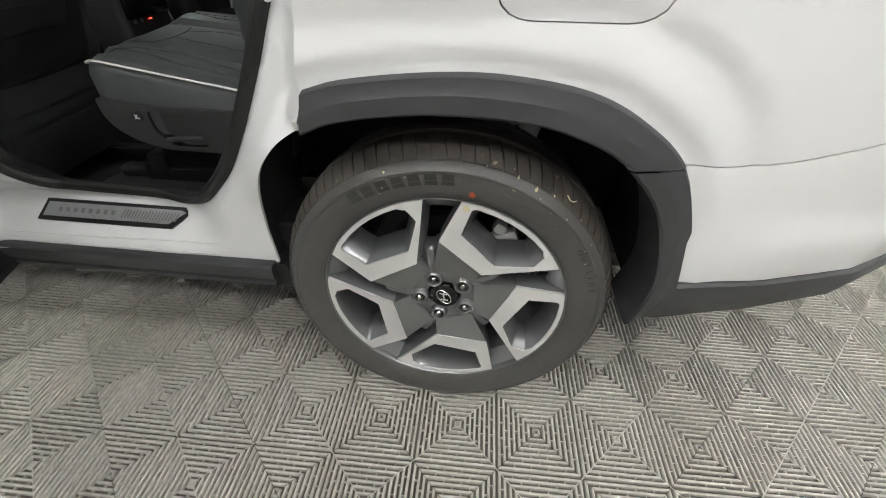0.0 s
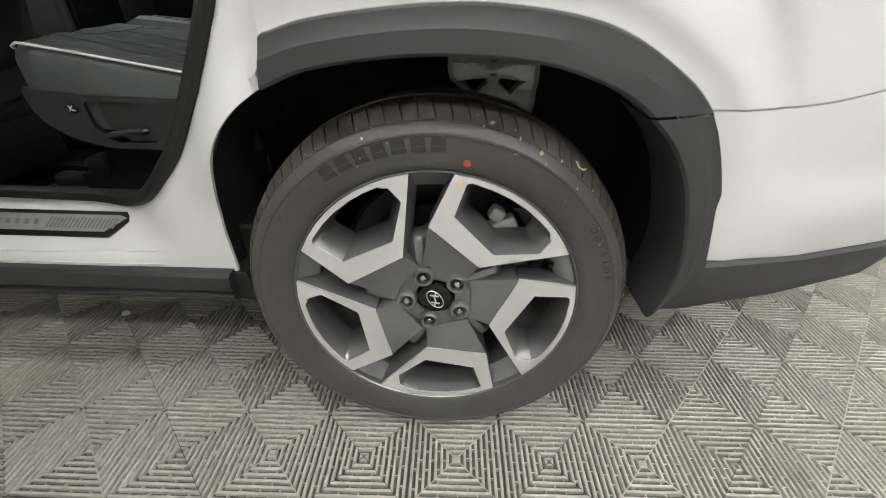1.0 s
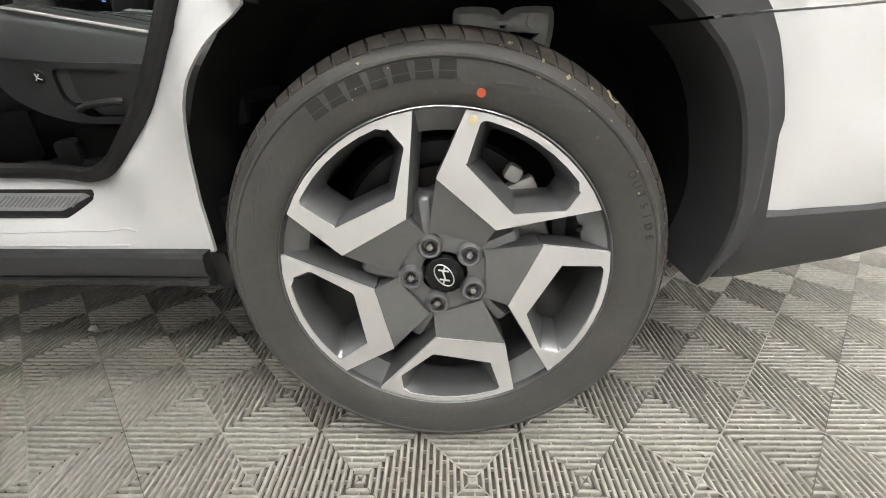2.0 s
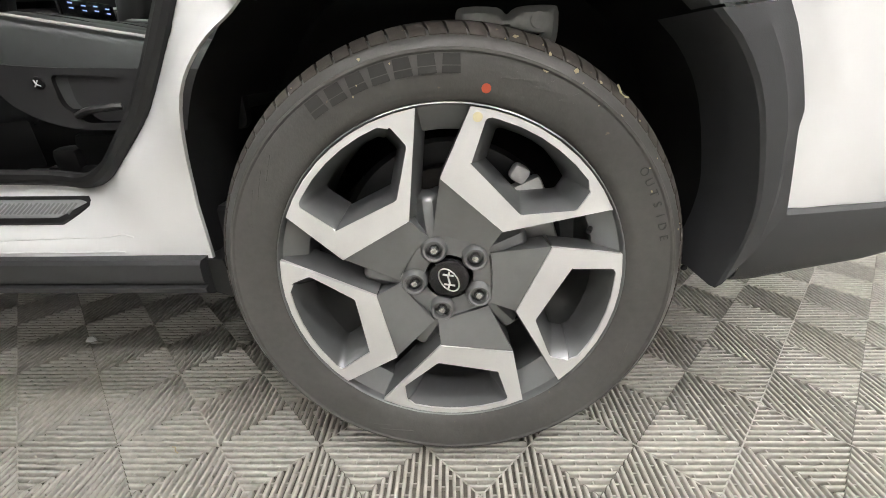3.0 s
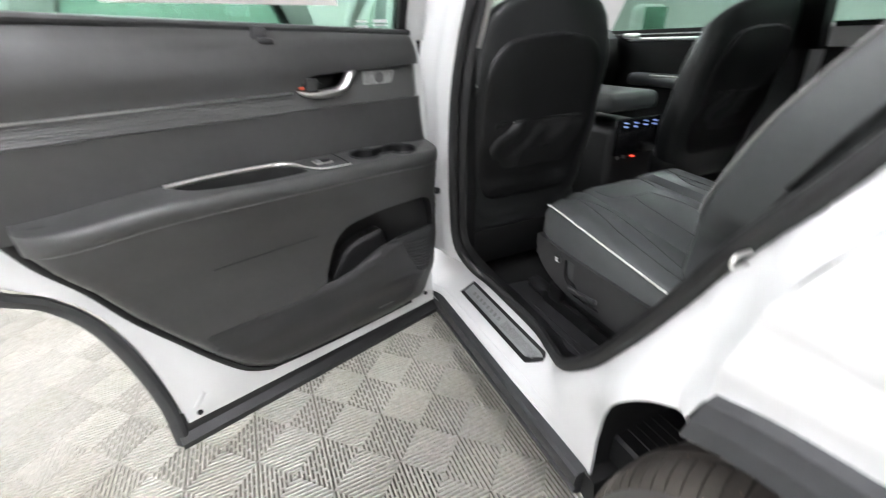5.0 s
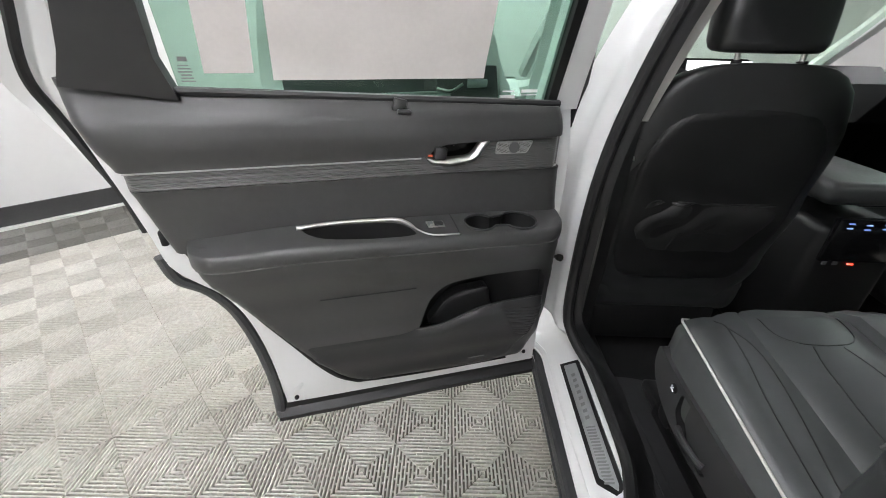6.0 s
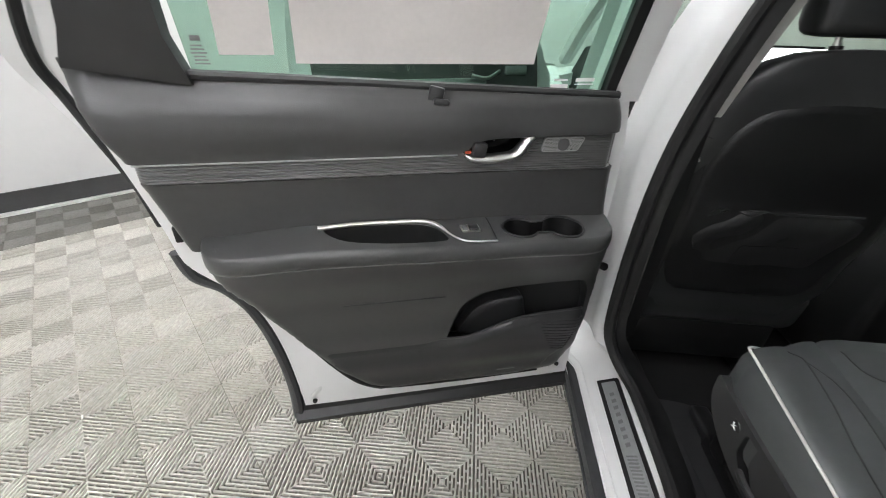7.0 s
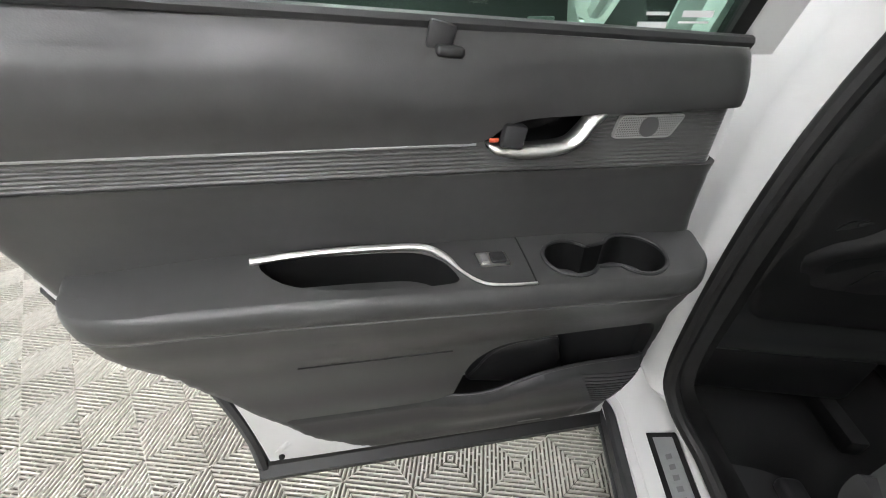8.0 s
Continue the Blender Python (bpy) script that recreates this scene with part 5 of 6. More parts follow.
part("scuff_trim", sheet([(-1.0, 0.0), (-0.66, 0.0), (-0.66, 1.0), (-1.0, 1.0)], lambda x, s: Vector((x, 0.165 + 0.03 * s, 0.484 - 0.02 * s)), 0.05, (), 0.01, (0, 0, -1)), M_STEP, car)


def rear_seat(m, parent, mirror=1):
    """Captain's chair of the second row: x forward is negative; origin under its middle."""
    s = finish(new("rear_seat"), m, parent)
    s["label"] = "black leather captain's chair with pale piping"
    W = 0.265
    # cushion from cross sections, front to back
    rings = []
    for x, zt, zb, hw in ((-0.246, 0.715, 0.70, 0.16), (-0.25, 0.765, 0.665, 0.215), (-0.235, 0.79, 0.645, W - 0.012), (-0.19, 0.797, 0.63, W), (-0.05, 0.775, 0.62, W), (0.12, 0.748, 0.62, W), (0.25, 0.735, 0.62, W - 0.01)):
        r = []
        dip = 0.016 if x > -0.2 else 0.004
        prof = [(-hw, zb), (-hw - 0.004, zb + 0.045), (-hw, zt - 0.028), (-hw + 0.010, zt - 0.012), (-hw + 0.022, zt - 0.004), (-hw + 0.05, zt + 0.002), (-hw + 0.074, zt - 0.002), (-hw + 0.082, zt + 0.002), (-hw + 0.11, zt + 0.004), (-hw + 0.138, zt - 0.002), (-hw + 0.147, zt - dip - 0.007), (-hw + 0.158, zt - dip), (-0.06, zt - dip * 0.55), (0.0, zt - dip * 0.8),
                (0.06, zt - dip * 0.55), (hw - 0.158, zt - dip), (hw - 0.147, zt - dip - 0.007), (hw - 0.138, zt - 0.002), (hw - 0.11, zt + 0.004), (hw - 0.082, zt + 0.002), (hw - 0.074, zt - 0.002), (hw - 0.05, zt + 0.002), (hw - 0.022, zt - 0.004), (hw - 0.010, zt - 0.012), (hw, zt - 0.028), (hw + 0.004, zt - 0.07), (hw, zb)]
        rings.append([Vector((x - 0.04 * smoothstep(-0.22, -0.06, y) * smoothstep(0.0, -0.2, x), y, z + 0.026 * smoothstep(-0.2, 0.0, y) * smoothstep(-0.252, -0.15, x) * (z > zt - 0.06))) for y, z in prof])
    dense = []
    for a, b in zip(rings, rings[1:]):
        for k in range(4):
            dense.append([p.lerp(q, k / 4) for p, q in zip(a, b)])
    dense.append(rings[-1])
    body = loft(dense, True, True, True)
    tree = BVHTree.FromBMesh(body)

    def stitched(line, r=0.0013, mat=M_SEAL):
        """A seam laid on the cushion along a line seen from above."""
        pts = [tree.ray_cast(Vector((p.x, p.y, 1.0)), Vector((0, 0, -1)))[0] for p in curve([Vector((x, y, 0)) for x, y in line], 6)]
        return tube([p + Vector((0, 0, 0.0003)) for p in pts if p], r, 5), mat

    cush = part("seat_cushion", body, M_LEATHER, s, "black leather seat cushion", m=m, smooth=40)
    pip = [Vector((x, -hw + 0.006, zt - 0.008)) for x, zt, hw in ((-0.252, 0.772, 0.19), (-0.242, 0.788, W - 0.022), (-0.22, 0.797, W - 0.004), (-0.19, 0.799, W + 0.001), (-0.05, 0.777, W + 0.001), (0.12, 0.75, W + 0.001), (0.16, 0.744, W))]
    part("piping", tube(curve(pip, 5), 0.0027, 6), M_PIPING, cush, "pale seat piping", m=m)
    for side in (-1, 1):
        flow = [(-0.225, 0.185), (-0.19, 0.178), (-0.11, 0.182), (0.0, 0.196), (0.13, 0.208), (0.21, 0.212)]
        inner = [(-0.19, 0.176), (-0.15, 0.155), (-0.10, 0.148), (0.0, 0.158), (0.13, 0.178), (0.21, 0.185)]
        across = [(-0.235, 0.085), (-0.20, 0.083), (-0.175, 0.074), (-0.155, 0.05), (-0.15, 0.0)]
        panel = [(-0.145, 0.03), (-0.09, 0.045), (-0.02, 0.052), (0.10, 0.056), (0.2, 0.056)]
        for line in (flow, inner, across, panel):
            bm, mat = stitched([(x, side * y) for x, y in line])
            part("seam", bm, mat, cush, m=m)
    # side shield with a recess and lever
    SH = rounded([(-0.232, 0.665), (-0.215, 0.635), (-0.17, 0.605), (-0.10, 0.585), (0.25, 0.58), (0.25, 0.69), (-0.10, 0.698), (-0.2, 0.705), (-0.234, 0.715)], 0.025, 3)
    RC = rounded([(-0.112, 0.686), (0.02, 0.682), (0.02, 0.598), (-0.07, 0.597), (-0.112, 0.632)], 0.012, 3)
    sh = part("side_shield", sheet(SH, lambda x, z: Vector((x, -W - 0.012 + 0.05 * max(0, 0.6 - z), z)), 0.02, [RC], 0.02, (0, 1, 0)), M_HARD, s, "black plastic seat side shield", m=m, smooth=40)
    part("shield_recess", loft([[Vector((p.x, -W - 0.012, p.y)) for p in RC], [Vector((p.x * 0.98, -W + 0.03, p.y)) for p in RC]], True, False, True), M_DARK_SHADED, sh, m=m)
    part("shield_panel", loft([[Vector((p.x * 0.86 + 0.012, -W - 0.006, 0.012 + p.y * 0.985)) for p in RC], [Vector((p.x * 0.86 + 0.012, -W + 0.02, 0.012 + p.y * 0.985)) for p in RC]], True, True, False), M_HARD, sh, m=m)
    part("recline_lever", tube(curve([(-0.085, -W - 0.012, 0.612), (-0.05, -W - 0.024, 0.622), (0.0, -W - 0.024, 0.628), (0.014, -W - 0.018, 0.628)], 4), 0.007, 8), M_HARD, sh, "black recline lever", m=m)
    bt = part("seat_button", disc(0.012, 16, (-0.138, -W - 0.015, 0.672), 0.004), M_DARK_SHADED, sh, "round seat button with a white symbol", m=m)
    bm = tube([(-0.142, -W - 0.017, 0.678), (-0.140, -W - 0.017, 0.67), (-0.132, -W - 0.017, 0.667)], 0.0014, 5)
    tube([(-0.144, -W - 0.017, 0.666), (-0.135, -W - 0.017, 0.677)], 0.0012, 5, bm)
    part("button_symbol", bm, M_WHITEPRINT, bt, m=m)
    part("seat_base", rbox((0.42, 0.42, 0.10), 0.02, 2, (0.02, 0.0, 0.52)), M_DARK_SHADED, s, m=m)
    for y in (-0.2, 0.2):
        part("seat_rail", rbox((0.55, 0.05, 0.05), 0.01, 2, (0.02, y, 0.475)), M_DARK_SHADED, s, m=m)
        part("rail_foot", rbox((0.06, 0.06, 0.06), 0.015, 2, (-0.20, y, 0.51)), M_DARK_SHADED, s, m=m)
    # backrest
    rings = []
    n = 20
    for k in range(n + 1):
        f = k / n
        z = 0.71 + 0.62 * f
        x = 0.175 + 0.165 * f + 0.17 * f ** 3
        hw = lerp_table(f, [(0, 0.19), (0.2, 0.2), (0.32, 0.245), (0.6, 0.262), (0.85, 0.235), (1.0, 0.16)])
        t = lerp_table(f, [(0, 0.06), (0.2, 0.085), (0.8, 0.075), (1, 0.04)])
        prof = [(-hw, t * 0.3), (-hw, -t * 0.6), (-hw + 0.012, -t * 0.82), (-hw + 0.04, -t * 1.0), (-hw + 0.085, -t * 0.85), (-hw + 0.095, -t * 0.62), (0, -t * 0.55), (hw - 0.095, -t * 0.62), (hw - 0.085, -t * 0.85), (hw - 0.04, -t), (hw - 0.012, -t * 0.82), (hw, -t * 0.6), (hw, t * 0.3), (hw - 0.05, t * 0.8), (-hw + 0.05, t * 0.8)]
        rings.append([Vector((x + dx, y, z + 0.3 * dx * -0.3)) for y, dx in prof])
    br = part("backrest", loft(rings, True, True, True), M_LEATHER, s, "black leather backrest", m=m, smooth=45)
    part("piping", tube([r[2] + Vector((-0.001, -0.003, 0)) for r in rings[6:-1]], 0.003, 6), M_DIMPIPE, br, m=m)
    part("side_strap", tube([rings[9][0] + Vector((0.0, -0.002, 0)), rings[15][0] + Vector((0.0, -0.002, 0))], 0.004, 6, flat=0.4), M_DARK_SHADED, br, m=m)
    hr = rbox((0.11, 0.27, 0.18), 0.045, 4, (0.50, 0, 1.43), Matrix.Rotation(radians(16), 4, "Y"))
    part("headrest", hr, M_LEATHER, s, m=m)
    for y in (-0.06, 0.06):
        part("headrest_post", tube([(0.485, y, 1.28), (0.50, y, 1.38)], 0.006, 8), M_CHROME, s, m=m)
    return s


rear_seat(Matrix.Translation((-0.645, 0.52, 0.0)), car)
rear_seat(Matrix.Translation((-0.645, 1.40, 0.0)), car)


def front_seat(m, parent):
    """Seen from behind: leather back, inset panel, gathered pocket, headrest. Origin: under the middle of its back."""
    s = finish(new("front_seat"), m, parent)
    s["label"] = "black leather front seat with a gathered back pocket"
    back_x = lambda z: interp(z, [(0.62, -0.07), (0.75, -0.04), (0.95, 0.0), (1.15, 0.033), (1.3, 0.05)])
    half_w = lambda z: lerp_table(z, [(0.62, 0.21), (0.66, 0.245), (0.72, 0.264), (0.9, 0.273), (1.08, 0.268), (1.15, 0.256), (1.2, 0.238), (1.24, 0.212), (1.27, 0.175), (1.285, 0.14), (1.293, 0.10), (1.296, 0.05)])
    deep = lambda z: lerp_table(z, [(0.62, 0.05), (0.75, 0.08), (1.1, 0.078), (1.2, 0.066), (1.26, 0.045), (1.285, 0.028), (1.296, 0.008)])

    def rear_x(y, z):
        f = min(0.999, abs(y) / half_w(z))
        return back_x(z) - 0.012 - deep(z) + deep(z) * (1 - f ** 3.4) ** 0.33

    rings = []
    for z in [0.62, 0.64, 0.67] + [0.70 + 0.03 * k for k in range(16)] + [1.165, 1.18, 1.2, 1.22, 1.24, 1.255, 1.27, 1.278, 1.285, 1.29, 1.294, 1.296]:
        t, cx = deep(z), back_x(z) - 0.012 - deep(z)
        rings.append([Vector((cx + t * math.copysign(abs(math.cos(a)) ** 0.6, math.cos(a)), half_w(z) * math.copysign(abs(math.sin(a)) ** 0.58, math.sin(a)), z)) for a in (2 * math.pi * (j + 0.5) / 48 for j in range(48))])
    sb = part("seat_back", loft(rings, True, True, True), M_LEATHER_SHADED, s, "black leather seat back", m=m, smooth=60)
    shell = [Vector(p) for p in rounded([(-0.18, 0.69), (0.18, 0.69), (0.222, 0.83), (0.224, 1.02), (0.212, 1.12), (0.165, 1.188), (0.05, 1.207), (-0.05, 1.207), (-0.165, 1.188), (-0.212, 1.12), (-0.224, 1.02), (-0.222, 0.83)], 0.06, 5)]

    def on_back(y, z):
        e = near((y, z), shell, True)
        return Vector((rear_x(y, z) - 0.006 + 0.013 * smoothstep(0.0, 0.012, e), y, z))

    part("back_shell", sheet(shell, on_back, 0.011, (), 0.02, (-1, 0, 0)), M_PANEL_SHADED, s, "black seat back panel", m=m, smooth=50)
    for sign in (-1, 1):
        part("shoulder_seam", tube([Vector((rear_x(sign * y, z) + 0.0005, sign * y, z)) for y, z in ((0.25, 1.128), (0.243, 1.127), (0.235, 1.125), (0.225, 1.122))], 0.0016, 5), M_SEAL, sb, m=m)
    PK = [Vector(p) for p in rounded([(-0.165, 0.968), (0.172, 0.962), (0.178, 0.90), (0.12, 0.795), (-0.13, 0.795), (-0.182, 0.88)], 0.025, 4)]

    def on_pocket(y, z):
        top = smoothstep(0.80, 0.96, z)
        fold = math.sin(62 * (y + 0.9 * (0.965 - z)) + 3.0 * noise.noise(Vector((y * 9, z * 9, 2.2))))
        g = 0.006 * fold * top * (0.15 + 0.85 * smoothstep(0.05, -0.10, y)) + noise.noise(Vector((y * 14, z * 12, 5.2))) * 0.003
        e = near((y, z), PK, True)
        return Vector((rear_x(y, z) + 0.006 + 0.003 * smoothstep(0, 0.02, e) + g, y, z))

    pk = part("back_pocket", sheet(PK, on_pocket, 0.009, (), 0.004, (-1, 0, 0)), M_POCKET_SHADED, s, "gathered black seat back pocket", m=m, smooth=60)
    part("pocket_hem", tube([on_pocket(y, 0.9605 + 0.003 * math.sin(90 * y) * (y < -0.02)) for y in [-0.15 + 0.31 * k / 40 for k in range(41)]], 0.0042, 6), M_POCKET_SHADED, pk, m=m)
    part("pocket_patch", sheet(rounded([(-0.07, 0.81), (0.07, 0.81), (0.075, 0.87), (-0.065, 0.87)], 0.008, 2), lambda y, z: on_pocket(y, z) + Vector((0.002, 0, 0)), 0.01, (), 0.002, (-1, 0, 0)), M_POCKET_SHADED, pk, m=m)
    rr = []
    for z, hw, t in ((1.312, 0.092, 0.02), (1.314, 0.108, 0.034), (1.32, 0.116, 0.044), (1.335, 0.121, 0.05), (1.40, 0.122, 0.052), (1.46, 0.118, 0.05), (1.50, 0.116, 0.04), (1.52, 0.095, 0.025), (1.526, 0.06, 0.01)):
        rr.append([Vector((-0.028 - 0.15 * (z - 1.31) + t * math.copysign(abs(math.cos(a)) ** 0.55, math.cos(a)), hw * math.copysign(abs(math.sin(a)) ** 0.5, math.sin(a)), z)) for a in (2 * math.pi * (j + 0.5) / 36 for j in range(36))])
    part("headrest", loft(rr, True, True, True), M_LEATHER_SHADED, s, "black leather headrest", m=m, smooth=60)
    for y in (-0.066, 0.076):
        part("headrest_post", tube([(-0.005, y, 1.27), (-0.012, y, 1.325)], 0.0062, 10), M_CHROME, s, "chrome headrest post", m=m)
        part("post_collar", tube([(-0.006, y, 1.284), (-0.008, y, 1.298)], 0.011, 12), M_DARK_SHADED, s, m=m)
    part("seat_cushion", rbox((0.50, 0.52, 0.16), 0.05, 3, (-0.34, 0, 0.64), Matrix.Rotation(radians(6), 4, "Y")), M_LEATHER_SHADED, s, m=m)
    part("seat_base", rbox((0.5, 0.40, 0.16), 0.02, 2, (-0.35, 0, 0.50)), M_DARK_SHADED, s, m=m)
    for y, z in ((-0.172, 0.522), (0.19, 0.545)):
        part("seat_rail", rbox((0.7, 0.045, 0.05), 0.008, 2, (-0.36, y, 0.37)), M_DARK_SHADED, s, m=m)
        part("rail_cover", rbox((0.05, 0.034, 0.045), 0.012, 3, (-0.183, y, z)), M_RAIL if y < 0 else M_HARD, s, "grey plastic seat rail cover", m=m)
        part("rail_arm", rbox((0.03, 0.014, 0.06), 0.004, 2, (-0.195, y, z + 0.045)), M_DARK_SHADED, s, m=m)
    return s


front_seat(Matrix.Translation((-1.13, 0.425, 0.0)), car)
front_seat(Matrix.Translation((-1.17, 1.47, 0.0)), car)
# centre console
cb = rbox((0.9, 0.26, 0.5), 0.03, 3, (-1.67, 0.95, 0.62))
con = part("centre_console", cb, M_DARK_SHADED, car, "black centre console with rear air controls")
part("console_lid", rbox((0.34, 0.26, 0.07), 0.025, 3, (-1.42, 0.95, 0.952)), M_LEATHER, con, "padded console lid")
part("rear_panel", rbox((0.02, 0.22, 0.14), 0.008, 2, (-1.217, 0.95, 0.83)), M_BLACK, con, "gloss black rear air control panel")
for k in range(4):
    for j in range(2):
        part("blue_key", rbox((0.004, 0.016, 0.004), 0.001, 1, (-1.206, 0.875 + 0.05 * k, 0.886 - 0.014 * j - 0.003 * (k % 2))), M_BLUE, con, "lit blue control key")
part("red_lamp", rbox((0.004, 0.018, 0.005), 0.001, 1, (-1.217, 0.945, 0.750)), M_RED, con, "small red lamp")
for y in (0.868, 0.90):
    part("usb_socket", rbox((0.004, 0.014, 0.012), 0.001, 1, (-1.218, y, 0.752)), M_GREYPRINT, con)

# seat belt on the pillar
bt = bmesh.new()
tube([(-1.16, 0.20, 1.32), (-1.15, 0.19, 1.0), (-1.17, 0.17, 0.6)], 0.023, 8, bt, True, 0.06)
part("seat_belt", bt, M_DARK_SHADED, car, "black seat belt webbing")
part("belt_tongue", rbox((0.006, 0.012, 0.045), 0.003, 2, (-1.142, 0.19, 1.09), Matrix.Rotation(radians(20), 4, "X")), M_CHROME, car, "steel seat belt tongue")
pil = sheet([(-1.36, 1.17), (-1.105, 1.17), (-1.075, 1.4), (-1.0, 1.62), (-1.25, 1.62)], lambda x, z: Vector((x, 0.14 + 0.34 * max(0.0, z - 1.08) ** 1.25, z)), 0.06, (), 0.03, (0, 1, 0))
part("pillar_trim", pil, M_PALEPILLAR, car, "pale grey cloth pillar trim")
pil = sheet([(-1.36, 0.56), (-1.14, 0.56), (-1.125, 1.17), (-1.36, 1.17)], lambda x, z: Vector((x, 0.155, z)), 0.06, (), 0.03, (0, 1, 0))
part("pillar_trim", pil, M_DARK_SHADED, car, "black lower pillar trim")

# dashboard, display, wheel
dash = loft([[Vector((x, y, z)) for x, z in ((-2.75, 1.06), (-2.5, 1.20), (-2.25, 1.225), (-2.14, 1.16), (-2.1, 1.0), (-2.2, 0.75), (-2.3, 0.5), (-2.7, 0.5))] for y in (0.2, 0.3, 1.6, 1.72)], True, True, True)
db = part("dashboard", dash, M_DARK_SHADED, car, "black dashboard with a wide bright display")
part("display", rbox((0.02, 0.62, 0.13), 0.006, 2, (-2.12, 0.72, 1.185), Matrix.Rotation(radians(-12), 4, "Y")), M_BLACK, db)
part("display_glow", rbox((0.004, 0.28, 0.10), 0.001, 1, (-2.108, 0.90, 1.192), Matrix.Rotation(radians(-12), 4, "Y")), M_SCREEN, db, "bright white screen")
ring = [(-1.86 + 0.06 * math.sin(t), 0.54 + 0.185 * math.cos(t), 1.05 + 0.17 * math.sin(t)) for t in (2 * math.pi * k / 40 for k in range(41))]
sw = part("steering_wheel", tube(ring, 0.016, 8, caps=False), M_LEATHER_SHADED, car, "black leather steering wheel")
bm = rbox((0.05, 0.14, 0.12), 0.02, 2, (-1.88, 0.54, 1.03))
rbox((0.02, 0.36, 0.03), 0.008, 2, (-1.875, 0.54, 1.05), None, bm)
tube([(-1.9, 0.54, 1.03), (-2.15, 0.54, 0.95)], 0.03, 8, bm)
part("steering_hub", bm, M_DARK_SHADED, sw)

# ---- rest of the body shell ----
roof = sheet([(-2.05, 0.3), (0.95, 0.3), (0.95, 1.62), (-2.05, 1.62)], lambda x, y: Vector((x, y, 1.73 - 0.10 * ((y - 0.96) / 0.66) ** 2 - 0.05 * max(0, -1.2 - x) - 0.05 * max(0, x - 0.2))), 0.12, (), 0.05, (0, 0, -1))
part("roof", roof, M_PAINT, car, "white roof")
part("roof_side", tube(curve([(-2.75, 0.16, 1.13), (-2.4, 0.2, 1.38), (-2.05, 0.27, 1.58), (-1.4, 0.28, 1.64), (-0.4, 0.28, 1.65), (0.6, 0.3, 1.62), (0.98, 0.34, 1.45)], 5), 0.05, 8, flat=0.8), M_PAINT, car, "white roof side rail")
part("roof_side", tube(curve([(-2.75, 1.76, 1.13), (-2.4, 1.72, 1.38), (-2.05, 1.65, 1.58), (-1.4, 1.64, 1.64), (-0.4, 1.64, 1.65), (0.6, 1.62, 1.62), (0.98, 1.58, 1.45)], 5), 0.05, 8, flat=0.8), M_PAINT, car, "white roof side rail")
far = sheet([(-3.75, 0.45), (-3.3, 0.4), (-2.4, 0.4), (0.9, 0.42), (1.1, 0.6), (1.12, 1.18), (-2.6, 1.18), (-3.7, 0.98)], lambda x, z: Vector((x, 1.93 - 0.25 * max(0, -3.2 - x) - 0.25 * max(0, x - 0.6) - 0.1 * ((z - 0.8) / 0.4) ** 2, z)), 0.12, (), 0.06, (0, -1, 0))
part("far_side_panel", far, M_PAINT, car, "white body side")
# far trims coloured darker than the near door's, for the unlit cabin side
ft = part("far_door_trim", sheet([(-2.25, 0.5), (-1.2, 0.5), (-1.15, 1.2), (-2.3, 1.2)], lambda x, z: Vector((x, 1.80 + 0.02 * math.sin(9 * z), z)), 0.06, (), 0.05, (0, 1, 0)), M_DARK_SHADED, car, "black front passenger door trim")
part("far_door_strip", rbox((0.8, 0.02, 0.02), 0.006, 2, (-1.72, 1.785, 1.15)), M_ALU, ft, "satin decor strip")
part("far_door_pull", rbox((0.12, 0.025, 0.03), 0.01, 2, (-2.1, 1.78, 1.17)), M_CHROME, ft)
part("far_armrest", rbox((0.55, 0.09, 0.07), 0.03, 3, (-1.75, 1.75, 0.94)), M_LEATHER, ft)
part("far_armrest_strip", rbox((0.3, 0.012, 0.008), 0.003, 2, (-1.7, 1.71, 0.967)), M_CHROME, ft)
part("far_rear_trim", sheet([(-1.1, 0.5), (0.3, 0.5), (0.3, 1.2), (-1.1, 1.2)], lambda x, z: Vector((x, 1.81, z)), 0.2, (), 0.05, (0, 1, 0)), M_DARK_SHADED, car)
fg = part("far_window", sheet([(-2.3, 1.19), (0.9, 1.2), (0.75, 1.6), (-1.95, 1.58)], lambda x, z: Vector((x, 1.84 - 0.38 * (z - 1.1), z)), 0.2, (), 0.004, (0, 1, 0)), M_GLASS, car, "tinted side window")
fg.visible_shadow = False
for x0, x1 in ((-1.2, -1.12), (-0.1, 0.0), (0.55, 0.9)):
    part("far_pillar", sheet([(x0 - 0.03, 1.1), (x1 + 0.02, 1.1), (x1 + 0.05, 1.62), (x0, 1.62)], lambda x, z: Vector((x, 1.82 - 0.38 * (z - 1.1), z)), 0.1, (), 0.06, (0, -1, 0)), M_DARK_SHADED, car)
ws = part("windscreen", sheet([(0.22, 0.0), (1.70, 0.0), (1.62, 1.0), (0.30, 1.0)], lambda y, s: Vector((-2.78 + 0.75 * s + 0.12 * ((y - 0.96) / 0.7) ** 2 * (1 - s), y, 1.12 + 0.5 * s)), 0.15, (), 0.005, (0, 0, -1)), M_WSCREEN, car, "clear windscreen")
ws.visible_shadow = False
hood = sheet([(-3.85, 0.25), (-2.7, 0.1), (-2.7, 1.82), (-3.85, 1.67)], lambda x, y: Vector((x, y, 1.13 - 0.16 * ((x + 2.7) / 1.15) ** 2 - 0.08 * ((y - 0.96) / 0.8) ** 2)), 0.12, (), 0.06, (0, 0, -1))
part("bonnet", hood, M_PAINT, car, "white bonnet")
